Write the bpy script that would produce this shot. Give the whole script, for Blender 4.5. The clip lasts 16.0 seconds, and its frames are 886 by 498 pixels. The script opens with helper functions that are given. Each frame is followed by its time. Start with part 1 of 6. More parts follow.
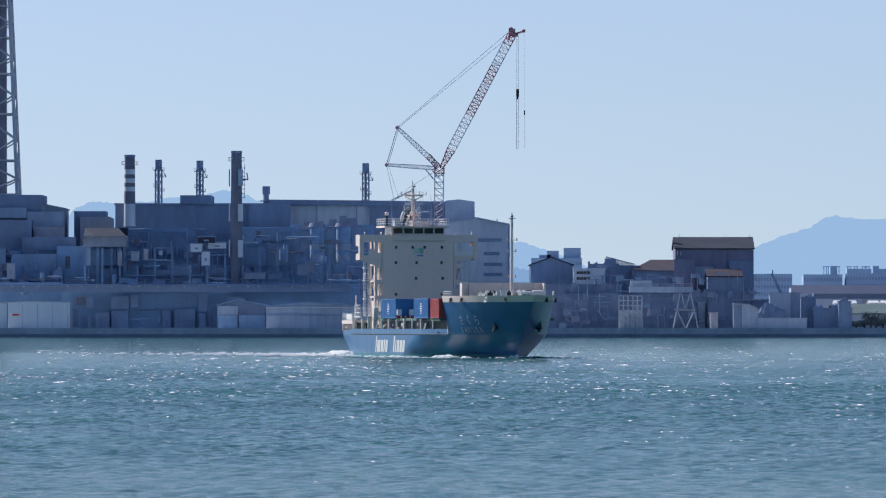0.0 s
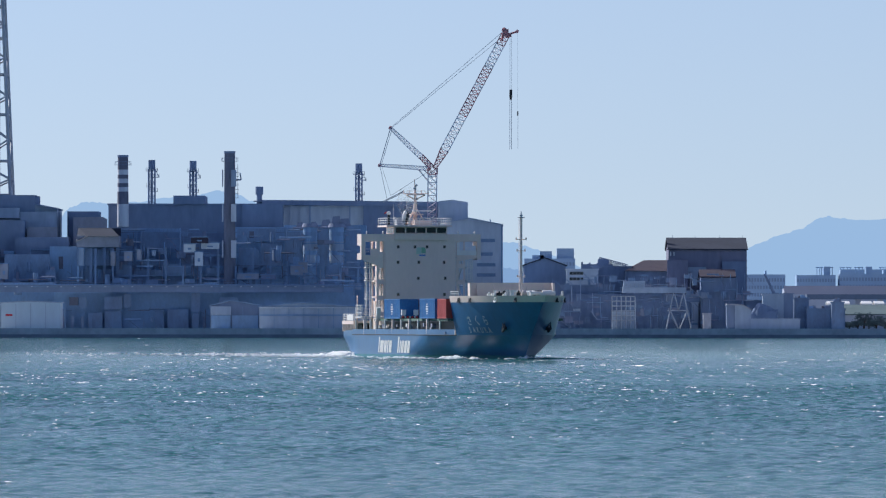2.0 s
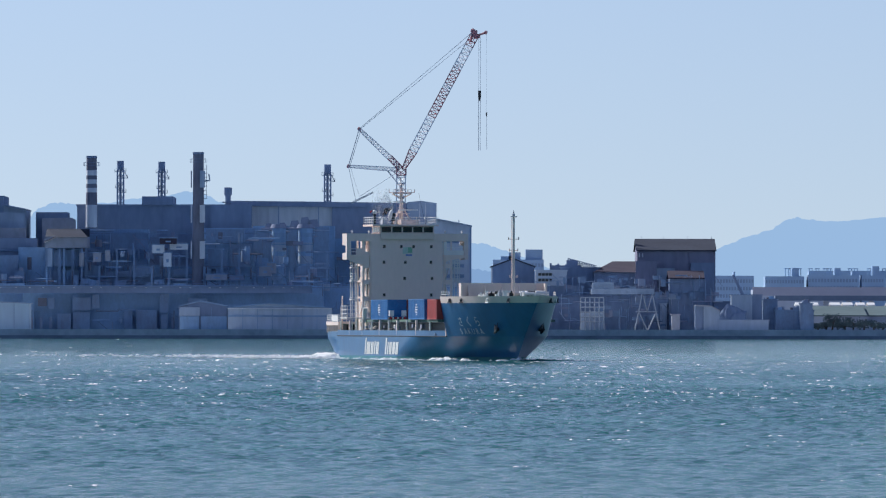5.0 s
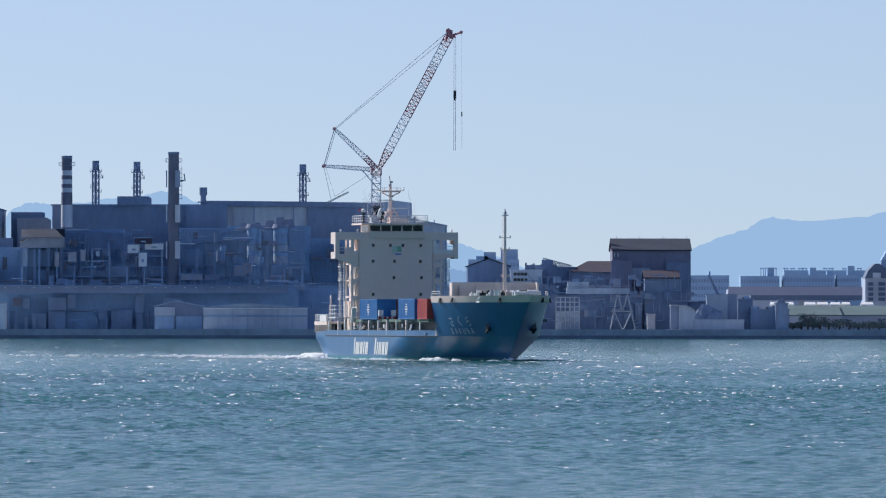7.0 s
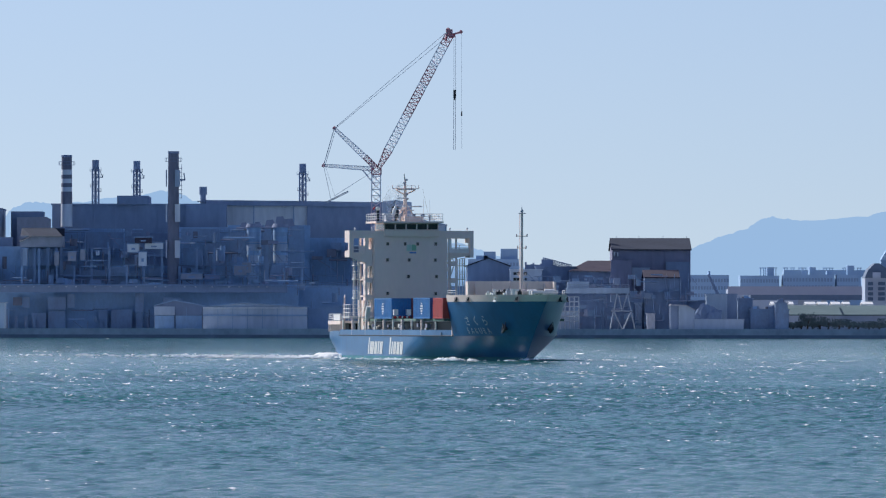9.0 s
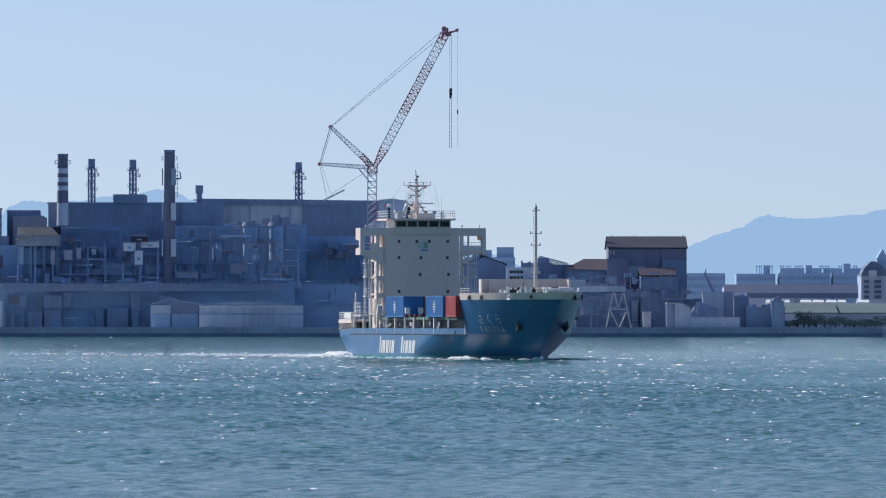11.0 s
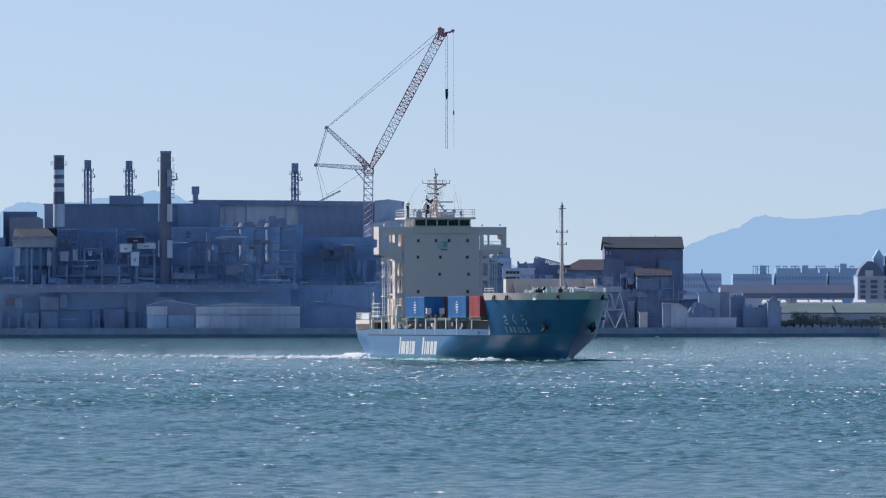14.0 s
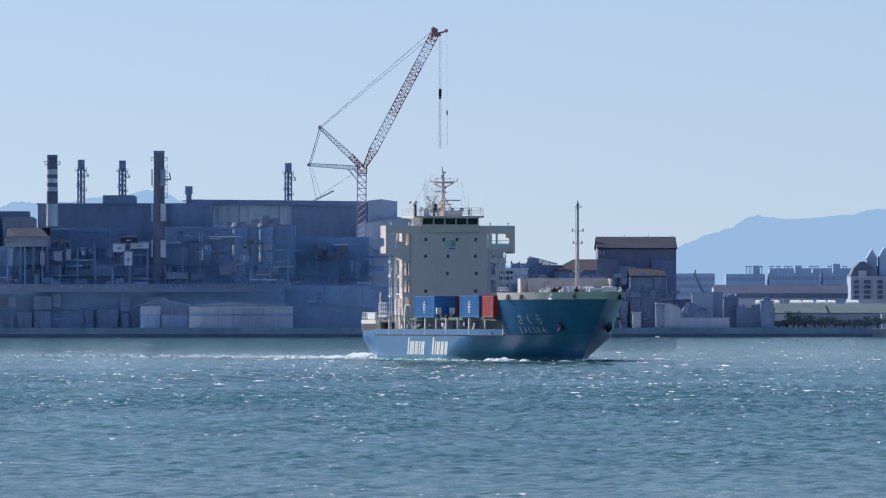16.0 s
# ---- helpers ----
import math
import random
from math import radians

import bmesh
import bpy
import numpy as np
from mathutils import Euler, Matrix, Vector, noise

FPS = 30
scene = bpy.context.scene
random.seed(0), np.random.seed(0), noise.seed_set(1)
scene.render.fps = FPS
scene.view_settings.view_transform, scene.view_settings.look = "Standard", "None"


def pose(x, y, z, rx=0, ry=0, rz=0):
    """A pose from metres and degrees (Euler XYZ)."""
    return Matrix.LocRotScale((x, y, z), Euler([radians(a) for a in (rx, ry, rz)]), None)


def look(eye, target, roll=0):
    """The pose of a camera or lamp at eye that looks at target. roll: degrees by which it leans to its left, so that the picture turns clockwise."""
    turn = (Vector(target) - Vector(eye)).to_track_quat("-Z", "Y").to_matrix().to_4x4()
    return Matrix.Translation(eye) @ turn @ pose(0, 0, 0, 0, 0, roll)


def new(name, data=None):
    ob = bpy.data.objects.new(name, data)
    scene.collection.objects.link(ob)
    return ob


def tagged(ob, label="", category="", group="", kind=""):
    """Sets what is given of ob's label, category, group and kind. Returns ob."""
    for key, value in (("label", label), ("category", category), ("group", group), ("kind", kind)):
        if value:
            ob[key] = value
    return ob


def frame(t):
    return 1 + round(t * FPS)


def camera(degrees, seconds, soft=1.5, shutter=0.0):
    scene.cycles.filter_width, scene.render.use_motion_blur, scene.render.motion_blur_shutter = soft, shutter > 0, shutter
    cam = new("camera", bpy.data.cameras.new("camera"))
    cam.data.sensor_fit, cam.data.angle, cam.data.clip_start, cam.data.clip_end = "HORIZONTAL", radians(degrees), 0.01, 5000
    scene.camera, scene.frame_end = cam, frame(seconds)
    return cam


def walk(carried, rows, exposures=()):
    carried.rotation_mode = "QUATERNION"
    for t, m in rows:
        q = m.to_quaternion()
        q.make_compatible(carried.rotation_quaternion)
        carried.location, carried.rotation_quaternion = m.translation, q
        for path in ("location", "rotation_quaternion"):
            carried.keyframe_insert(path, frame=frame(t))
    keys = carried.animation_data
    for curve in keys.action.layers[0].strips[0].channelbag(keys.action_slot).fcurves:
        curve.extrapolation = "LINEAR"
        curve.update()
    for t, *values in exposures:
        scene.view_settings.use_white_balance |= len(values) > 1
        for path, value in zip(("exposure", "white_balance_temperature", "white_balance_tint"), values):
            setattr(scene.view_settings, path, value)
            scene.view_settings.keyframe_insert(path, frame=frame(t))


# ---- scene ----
EYE = Vector((0.0, 0.0, 4.1))


def view(turn, lift, roll):
    """The camera's pose: thousandths of a radian to the right of +y and above the horizon."""
    a, e = turn / 1000, lift / 1000
    return look(EYE, EYE + 1000 * Vector((math.tan(a), 1, math.tan(e))), roll)


cam = camera(5.611, 16.0, soft=1.2)
walk(cam, [
    (0, view(-0.000, 8.312, 0.00)),
    (0.5, view(0.061, 8.336, 0.03)),
    (1, view(0.252, 8.253, 0.05)),
    (1.5, view(0.539, 8.325, 0.04)),
    (2, view(0.755, 8.361, 0.03)),
    (2.5, view(1.232, 8.349, 0.02)),
    (3, view(1.688, 8.361, 0.03)),
    (3.5, view(1.759, 8.433, 0.04)),
    (4, view(2.358, 8.445, 0.05)),
    (6.5, view(6.593, 8.529, 0.05)),
    (7, view(6.952, 8.457, 0.04)),
    (7.5, view(6.820, 8.470, 0.09)),
    (8, view(6.831, 8.457, 0.04)),
    (8.5, view(6.831, 8.457, 0.04)),
    (9, view(6.975, 8.398, 0.07)),
    (11.5, view(7.454, 8.181, 0.01)),
    (12, view(7.454, 8.146, 0.06)),
    (12.5, view(7.478, 8.145, 0.03)),
    (13, view(7.538, 8.204, -0.03)),
    (13.5, view(7.693, 8.192, -0.04)),
    (14, view(7.812, 8.299, -0.08)),
    (14.5, view(8.363, 8.263, -0.13)),
    (15, view(8.541, 8.166, -0.14)),
    (15.5, view(8.363, 8.107, -0.12)),
    (16, view(8.553, 8.288, -0.04)),
])

# ---- world and sun ----
SUN_AZ, SUN_EL = -48.0, 36.0          # degrees from +y towards +x, degrees above the horizon
world = bpy.data.worlds.new("world")
scene.world = world
world.use_nodes = True
wn = world.node_tree.nodes
sky = wn.new("ShaderNodeTexSky")
sky.sky_type = "NISHITA"
sky.sun_disc = False
sky.sun_elevation = radians(SUN_EL)
sky.sun_rotation = radians(SUN_AZ)
sky.altitude = 0
sky.air_density, sky.dust_density, sky.ozone_density = 1.0, 0.3, 2.0
# the clear sea air: the band at the horizon takes the blue of the sky a little higher
wlink = world.node_tree.links.new
wtc, wadd, wnorm, wtint = wn.new("ShaderNodeTexCoord"), wn.new("ShaderNodeVectorMath"), wn.new("ShaderNodeVectorMath"), wn.new("ShaderNodeMix")
wadd.operation, wnorm.operation = "ADD", "NORMALIZE"
wadd.inputs[1].default_value = (0, 0, 0.06)
wlink(wtc.outputs["Generated"], wadd.inputs[0])
wlink(wadd.outputs[0], wnorm.inputs[0])
wlink(wnorm.outputs[0], sky.inputs[0])
wtint.data_type, wtint.blend_type = "RGBA", "MULTIPLY"
wtint.inputs[0].default_value = 1.0
wtint.inputs[7].default_value = (1.0, 1.0, 1.225, 1)
wlink(sky.outputs[0], wtint.inputs[6])
wlink(wtint.outputs[2], wn["Background"].inputs[0])
wn["Background"].inputs[1].default_value = 0.0885
sun_lamp = bpy.data.lights.new("sun", "SUN")
sun_lamp.energy, sun_lamp.angle, sun_lamp.color = 4.8, radians(0.53), (1.0, 0.975, 0.94)
sun_dir = Vector((math.sin(radians(SUN_AZ)) * math.cos(radians(SUN_EL)),
                  math.cos(radians(SUN_AZ)) * math.cos(radians(SUN_EL)), math.sin(radians(SUN_EL))))
sun = new("sun", sun_lamp)
sun.matrix_basis = look(sun_dir * 200, (0, 0, 0))
scene.view_settings.exposure = 0.0


# ---- materials ----
def paint(name, base, rough=0.6, metal=0.0, vary=0.25, grain=3.0, streak=1.0, bump=0.0, ridge=0.0, dirt=None, spread=0.5):
    """Two scales of uneven tone on a base colour; streak stretches the stains upright, ridge adds upright corrugation."""
    m = bpy.data.materials.new(name)
    m.use_nodes = True
    nt = m.node_tree
    n, ln = nt.nodes, nt.links.new
    b = n["Principled BSDF"]
    tc = n.new("ShaderNodeTexCoord")
    mp = n.new("ShaderNodeMapping")
    mp.inputs["Scale"].default_value = (1, 1, 1 / streak)
    ln(tc.outputs["Object"], mp.inputs[0])
    big = n.new("ShaderNodeTexNoise")
    big.inputs["Scale"].default_value = 1 / grain
    big.inputs["Detail"].default_value = 5
    ln(mp.outputs[0], big.inputs["Vector"])
    fine = n.new("ShaderNodeTexNoise")
    fine.inputs["Scale"].default_value = 8 / grain
    fine.inputs["Detail"].default_value = 4
    ln(mp.outputs[0], fine.inputs["Vector"])
    add = n.new("ShaderNodeMath")
    add.operation = "MULTIPLY_ADD"
    ln(fine.outputs[0], add.inputs[0])
    add.inputs[1].default_value = 0.5
    ln(big.outputs[0], add.inputs[2])
    info = n.new("ShaderNodeObjectInfo")
    mad = n.new("ShaderNodeMath")
    mad.operation = "MULTIPLY_ADD"
    ln(info.outputs["Random"], mad.inputs[0])
    mad.inputs[1].default_value = spread * 0.25
    ln(add.outputs[0], mad.inputs[2])
    ramp = n.new("ShaderNodeValToRGB")
    lo, hi = ramp.color_ramp.elements
    lo.position, hi.position = 0.45, 1.05
    d = dirt or [c * (1 - vary) for c in base]
    lo.color = (*d, 1)
    hi.color = (*[min(1, c * (1 + vary)) for c in base], 1)
    ln(mad.outputs[0], ramp.inputs[0])
    ln(ramp.outputs[0], b.inputs["Base Color"])
    b.inputs["Roughness"].default_value, b.inputs["Metallic"].default_value = rough, metal
    if rough >= 0.85:
        b.inputs["Specular IOR Level"].default_value = 0.15      # chalky, weathered sheet
    if bump or ridge:
        bp = n.new("ShaderNodeBump")
        bp.inputs["Strength"].default_value = 0.5
        bp.inputs["Distance"].default_value = bump or 0.05
        if ridge:
            wv = n.new("ShaderNodeTexWave")
            wv.wave_type, wv.bands_direction = "BANDS", "X"
            wv.inputs["Scale"].default_value = ridge
            wv.inputs["Distortion"].default_value = 0.0
            ln(tc.outputs["Object"], wv.inputs["Vector"])
            ln(wv.outputs[1], bp.inputs["Height"])
        else:
            ln(fine.outputs[0], bp.inputs["Height"])
        ln(bp.outputs[0], b.inputs["Normal"])
    return m


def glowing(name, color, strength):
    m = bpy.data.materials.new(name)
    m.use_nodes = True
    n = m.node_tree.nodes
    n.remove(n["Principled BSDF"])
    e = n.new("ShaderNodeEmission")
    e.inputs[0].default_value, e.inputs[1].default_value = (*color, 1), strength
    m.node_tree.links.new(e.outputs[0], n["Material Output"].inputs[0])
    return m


HULL_BLUE = paint("hull_blue", (0.014, 0.122, 0.285), 0.30, vary=0.14, grain=5, streak=2.5, dirt=(0.010, 0.088, 0.210), bump=0.012)
HULL_BLUE.node_tree.nodes["Principled BSDF"].inputs["Specular IOR Level"].default_value = 0.5
BOOT = paint("boot_topping", (0.03, 0.19, 0.22), 0.5, vary=0.25, grain=2)
CREAM = paint("cream_paint", (0.80, 0.665, 0.60), 0.55, vary=0.06, grain=3, streak=3)
WHITE = paint("white_paint", (0.8, 0.79, 0.76), 0.45, vary=0.05, grain=2)
DECK = paint("deck_green", (0.09, 0.16, 0.13), 0.7, vary=0.3, grain=2)
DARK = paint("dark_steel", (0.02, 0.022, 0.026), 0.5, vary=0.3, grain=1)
PANE = paint("dark_pane", (0.012, 0.016, 0.022), 0.12, vary=0.2, grain=1)
BOX_BLUE = paint("container_blue", (0.012, 0.15, 0.40), 0.5, vary=0.2, grain=2)
BOX_RED = paint("container_red", (0.45, 0.07, 0.06), 0.5, vary=0.2, grain=2, ridge=1.1, bump=0.04)
BOX_MAROON = paint("container_maroon", (0.16, 0.035, 0.05), 0.5, vary=0.2, grain=2, ridge=1.1, bump=0.04)
LOGO_GREEN = paint("logo_green", (0.20, 0.43, 0.29), 0.5, vary=0.1)
LOGO_PALE = paint("logo_pale", (0.42, 0.58, 0.5), 0.5, vary=0.1)
LOGO_BLUE = paint("logo_blue", (0.08, 0.2, 0.5), 0.5, vary=0.1)
FLAG_RED = paint("flag_red", (0.6, 0.04, 0.05), 0.7, vary=0.1)
# distance haze mixed into the works' base colours, which lifts and blues them
STEEL = paint("hazed_steel_cladding", (0.262, 0.380, 0.540), 0.95, vary=0.10, grain=10, streak=2, dirt=(0.215, 0.315, 0.455))
NAVY = paint("hazed_plant_cladding", (0.275, 0.43, 0.615), 0.95, vary=0.12, grain=6, streak=2, dirt=(0.24, 0.345, 0.49))
SLATE = paint("hazed_slate_cladding", (0.236, 0.302, 0.420), 0.95, vary=0.14, grain=12, streak=3, dirt=(0.19, 0.243, 0.345))
SOOT = paint("hazed_sooty_brown_steel", (0.185, 0.193, 0.241), 0.9, vary=0.2, grain=6, streak=3)
RUST = paint("hazed_rusty_cladding", (0.275, 0.30, 0.385), 0.95, vary=0.18, grain=7, streak=3, dirt=(0.215, 0.25, 0.35))
# kept darker than NAVY to cancel the extra light on jutting pieces
PIPE = paint("hazed_dark_pipe_steel", (0.225, 0.325, 0.46), 0.95, vary=0.15, grain=5, streak=2, dirt=(0.205, 0.25, 0.34))
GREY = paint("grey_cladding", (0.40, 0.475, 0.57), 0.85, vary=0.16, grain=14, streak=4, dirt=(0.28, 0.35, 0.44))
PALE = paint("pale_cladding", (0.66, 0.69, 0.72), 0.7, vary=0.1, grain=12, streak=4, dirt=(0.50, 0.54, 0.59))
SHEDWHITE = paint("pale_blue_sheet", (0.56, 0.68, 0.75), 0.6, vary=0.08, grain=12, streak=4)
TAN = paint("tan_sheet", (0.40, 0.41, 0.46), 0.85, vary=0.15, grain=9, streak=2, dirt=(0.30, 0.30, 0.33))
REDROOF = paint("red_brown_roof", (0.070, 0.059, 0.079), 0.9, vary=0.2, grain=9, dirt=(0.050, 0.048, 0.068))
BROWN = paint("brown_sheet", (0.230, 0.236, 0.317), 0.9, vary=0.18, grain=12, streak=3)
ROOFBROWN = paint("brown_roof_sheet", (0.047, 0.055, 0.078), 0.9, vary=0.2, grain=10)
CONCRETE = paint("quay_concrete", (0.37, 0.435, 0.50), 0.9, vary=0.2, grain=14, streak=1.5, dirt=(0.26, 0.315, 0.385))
WETWALL = paint("tidal_stain", (0.165, 0.215, 0.285), 0.75, vary=0.25, grain=8)
CRANE_RED = paint("crane_red", (0.44, 0.19, 0.21), 0.6, vary=0.15, grain=4)
# crane red with the haze before the mast foot mixed in
CRANE_HAZED = paint("hazed_crane_red", (0.529, 0.442, 0.512), 0.8, vary=0.15, grain=4)
CRANE_WHITE = paint("crane_white", (0.82, 0.81, 0.82), 0.6, vary=0.1, grain=4)
GALV = paint("galvanised_steel", (0.38, 0.42, 0.47), 0.6, vary=0.15, grain=3)
# far town: base colours paled and blued in place of haze
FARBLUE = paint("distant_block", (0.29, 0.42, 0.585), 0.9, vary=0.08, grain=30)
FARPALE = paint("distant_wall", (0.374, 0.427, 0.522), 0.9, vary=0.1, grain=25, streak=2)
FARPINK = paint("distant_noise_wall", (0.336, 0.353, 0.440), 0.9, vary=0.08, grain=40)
GREENROOF = paint("pale_green_roof", (0.12, 0.17, 0.18), 0.85, vary=0.15, grain=20)
SOIL = paint("works_yard", (0.429, 0.436, 0.442), 0.95, vary=0.2, grain=30)
# foliage blued a little for haze
LEAF = paint("foliage", (0.075, 0.115, 0.13), 0.9, vary=0.35, grain=3)
BARK = paint("bark", (0.06, 0.05, 0.04), 0.9, vary=0.3, grain=1)
FOAM = paint("foam", (0.90, 0.93, 0.94), 0.7, vary=0.05, grain=1.0, bump=0.1)
# white paint for the sun's glints on the sea
GLINT_SPUME = paint("glint_spume", (0.95, 0.97, 0.98), 0.4, vary=0.02, grain=1.0)
# distance haze put into the hills' own glow, not lit by the sun
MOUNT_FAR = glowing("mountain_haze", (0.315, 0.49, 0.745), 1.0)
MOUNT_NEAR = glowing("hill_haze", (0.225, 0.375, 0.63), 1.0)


def water_material():
    m = bpy.data.materials.new("sea_water")
    m.use_nodes = True
    nt = m.node_tree
    n, ln = nt.nodes, nt.links.new
    b = n["Principled BSDF"]
    b.inputs["Base Color"].default_value = (0.012, 0.055, 0.062, 1)
    b.inputs["Roughness"].default_value = 0.09
    b.inputs["IOR"].default_value = 1.333
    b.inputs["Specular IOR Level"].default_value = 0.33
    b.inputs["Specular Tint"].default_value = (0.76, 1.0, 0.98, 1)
    tc = n.new("ShaderNodeTexCoord")
    n1 = n.new("ShaderNodeTexNoise")
    n1.inputs["Scale"].default_value = 4.6
    n1.inputs["Detail"].default_value = 6
    n1.inputs["Roughness"].default_value = 0.72
    ln(tc.outputs["Object"], n1.inputs["Vector"])
    bp = n.new("ShaderNodeBump")
    bp.inputs["Strength"].default_value = 1.0
    # the open fairway is rougher than the sheltered water off the near shore
    where, rough = n.new("ShaderNodeSeparateXYZ"), n.new("ShaderNodeMapRange")
    rough.inputs["From Min"].default_value, rough.inputs["From Max"].default_value = 200, 2900
    rough.inputs["To Min"].default_value, rough.inputs["To Max"].default_value = 0.235, 1.15
    ln(tc.outputs["Object"], where.inputs[0])
    ln(where.outputs["Y"], rough.inputs["Value"])
    ln(rough.outputs[0], bp.inputs["Distance"])
    ln(n1.outputs[0], bp.inputs["Height"])
    ln(bp.outputs[0], b.inputs["Normal"])
    n2 = n.new("ShaderNodeTexNoise")
    n2.inputs["Scale"].default_value = 0.012
    n2.inputs["Detail"].default_value = 4
    ln(tc.outputs["Object"], n2.inputs["Vector"])
    ramp = n.new("ShaderNodeValToRGB")
    ramp.color_ramp.elements[0].position, ramp.color_ramp.elements[1].position = 0.35, 0.65
    ramp.color_ramp.elements[0].color = (0.011, 0.140, 0.130, 1)
    ramp.color_ramp.elements[1].color = (0.018, 0.176, 0.153, 1)
    ln(n2.outputs[0], ramp.inputs[0])
    ln(ramp.outputs[0], b.inputs["Base Color"])
    # breaking crests carry foam where the waves are steepest
    att = n.new("ShaderNodeAttribute")
    att.attribute_name = "foam"
    fb = n.new("ShaderNodeBsdfDiffuse")
    fb.inputs[0].default_value = (0.85, 0.87, 0.88, 1)
    mix = n.new("ShaderNodeMixShader")
    lace = n.new("ShaderNodeTexNoise")
    lace.inputs["Scale"].default_value = 2.6
    lace.inputs["Detail"].default_value = 5
    ln(tc.outputs["Object"], lace.inputs["Vector"])
    holes = n.new("ShaderNodeMapRange")
    holes.inputs["From Min"].default_value, holes.inputs["From Max"].default_value = 0.44, 0.56
    ln(lace.outputs[0], holes.inputs["Value"])
    torn = n.new("ShaderNodeMath")
    torn.operation = "MULTIPLY"
    ln(att.outputs["Fac"], torn.inputs[0])
    ln(holes.outputs[0], torn.inputs[1])
    ln(torn.outputs[0], mix.inputs[0])
    ln(b.outputs[0], mix.inputs[1])
    ln(fb.outputs[0], mix.inputs[2])
    ln(mix.outputs[0], n["Material Output"].inputs[0])
    return m


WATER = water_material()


# ---- mesh helpers ----
def box(bm, x0, x1, y0, y1, z0, z1):
    v = [bm.verts.new(p) for p in ((x0, y0, z0), (x1, y0, z0), (x1, y1, z0), (x0, y1, z0),
                                   (x0, y0, z1), (x1, y0, z1), (x1, y1, z1), (x0, y1, z1))]
    for f in ((3, 2, 1, 0), (4, 5, 6, 7), (0, 1, 5, 4), (1, 2, 6, 5), (2, 3, 7, 6), (3, 0, 4, 7)):
        bm.faces.new([v[i] for i in f])
    return bm


def prism(bm, outline, y0, y1):
    """An outline in x, z, drawn out from y0 to y1."""
    a = [bm.verts.new((x, y0, z)) for x, z in outline]
    b = [bm.verts.new((x, y1, z)) for x, z in outline]
    bm.faces.new(a)
    bm.faces.new(b[::-1])
    for i in range(len(a)):
        j = (i + 1) % len(a)
        bm.faces.new((a[j], a[i], b[i], b[j]))
    return bm


def rod(bm, p, q, r, r2=None, n=6):
    p, q = Vector(p), Vector(q)
    d = q - p
    if d.length < 1e-6:
        return bm
    t = d.to_track_quat("Z", "Y").to_matrix()
    r2 = r if r2 is None else r2
    ring = [Vector((math.cos(2 * math.pi * (k + 0.5) / n), math.sin(2 * math.pi * (k + 0.5) / n), 0)) for k in range(n)]
    a = [bm.verts.new(p + t @ (c * r)) for c in ring]
    b = [bm.verts.new(q + t @ (c * r2)) for c in ring]
    for i in range(n):
        j = (i + 1) % n
        bm.faces.new((a[i], a[j], b[j], b[i]))
    bm.faces.new(a[::-1])
    bm.faces.new(b)
    return bm


def mesh_of(bm, name, material, smooth=False):
    bmesh.ops.recalc_face_normals(bm, faces=bm.faces)
    me = bpy.data.meshes.new(name)
    bm.to_mesh(me)
    bm.free()
    me.materials.append(material)
    if smooth:
        me.polygons.foreach_set("use_smooth", [True] * len(me.polygons))
    return me


def part(name, bm, material, parent=None, label="", smooth=False):
    ob = new(name, mesh_of(bm, name, material, smooth))
    if parent is not None:
        ob.parent = parent
    return tagged(ob, label)


def thing(name, label, category, at=(0, 0, 0), group=""):
    ob = new(name)
    ob.location = at
    return tagged(ob, label, category, group)


def B():
    return bmesh.new()


def solid(name, x0, x1, y0, y1, z0, z1, material, parent, label=""):
    return part(name, box(B(), x0, x1, y0, y1, z0, z1), material, parent, label)


def lattice(bm, p, q, w, n, r, wide=None, face=Vector((0, 1, 0))):
    """A square lattice boom from p to q, w across, with n bays."""
    p, q = Vector(p), Vector(q)
    d = (q - p).normalized()
    s = d.cross(face).normalized()
    f = s.cross(d).normalized()
    wide = wide or (lambda u: 1.0)
    c = [(-1, -1), (1, -1), (1, 1), (-1, 1)]
    rings = []
    for i in range(n + 1):
        u = i / n
        k = w * wide(u) / 2
        rings.append([p.lerp(q, u) + s * a * k + f * b * k for a, b in c])
    for i in range(n):
        for k in range(4):
            rod(bm, rings[i][k], rings[i + 1][k], r, n=4)
            rod(bm, rings[i][k], rings[i + 1][(k + 1) % 4] if i % 2 else rings[i + 1][(k - 1) % 4], r * 0.55, n=3)
            rod(bm, rings[i][k], rings[i][(k + 1) % 4], r * 0.55, n=3)
    return bm


def rail(bm, points, height, r=0.03, bars=3, posts=True):
    for p, q in zip(points, points[1:]):
        p, q = Vector(p), Vector(q)
        for k in range(1, bars + 1):
            up = Vector((0, 0, height * k / bars))
            rod(bm, p + up, q + up, r, n=4)
        if posts:
            n = max(1, round((q - p).length / 1.3))
            for i in range(n + 1):
                b = p.lerp(q, i / n)
                rod(bm, b, b + Vector((0, 0, height)), r, n=4)
    return bm


# ---- sea ----
SEA_Z = -0.18
DRIFT = (1.1, -1.3)                   # metres a second: the seas run before the wind


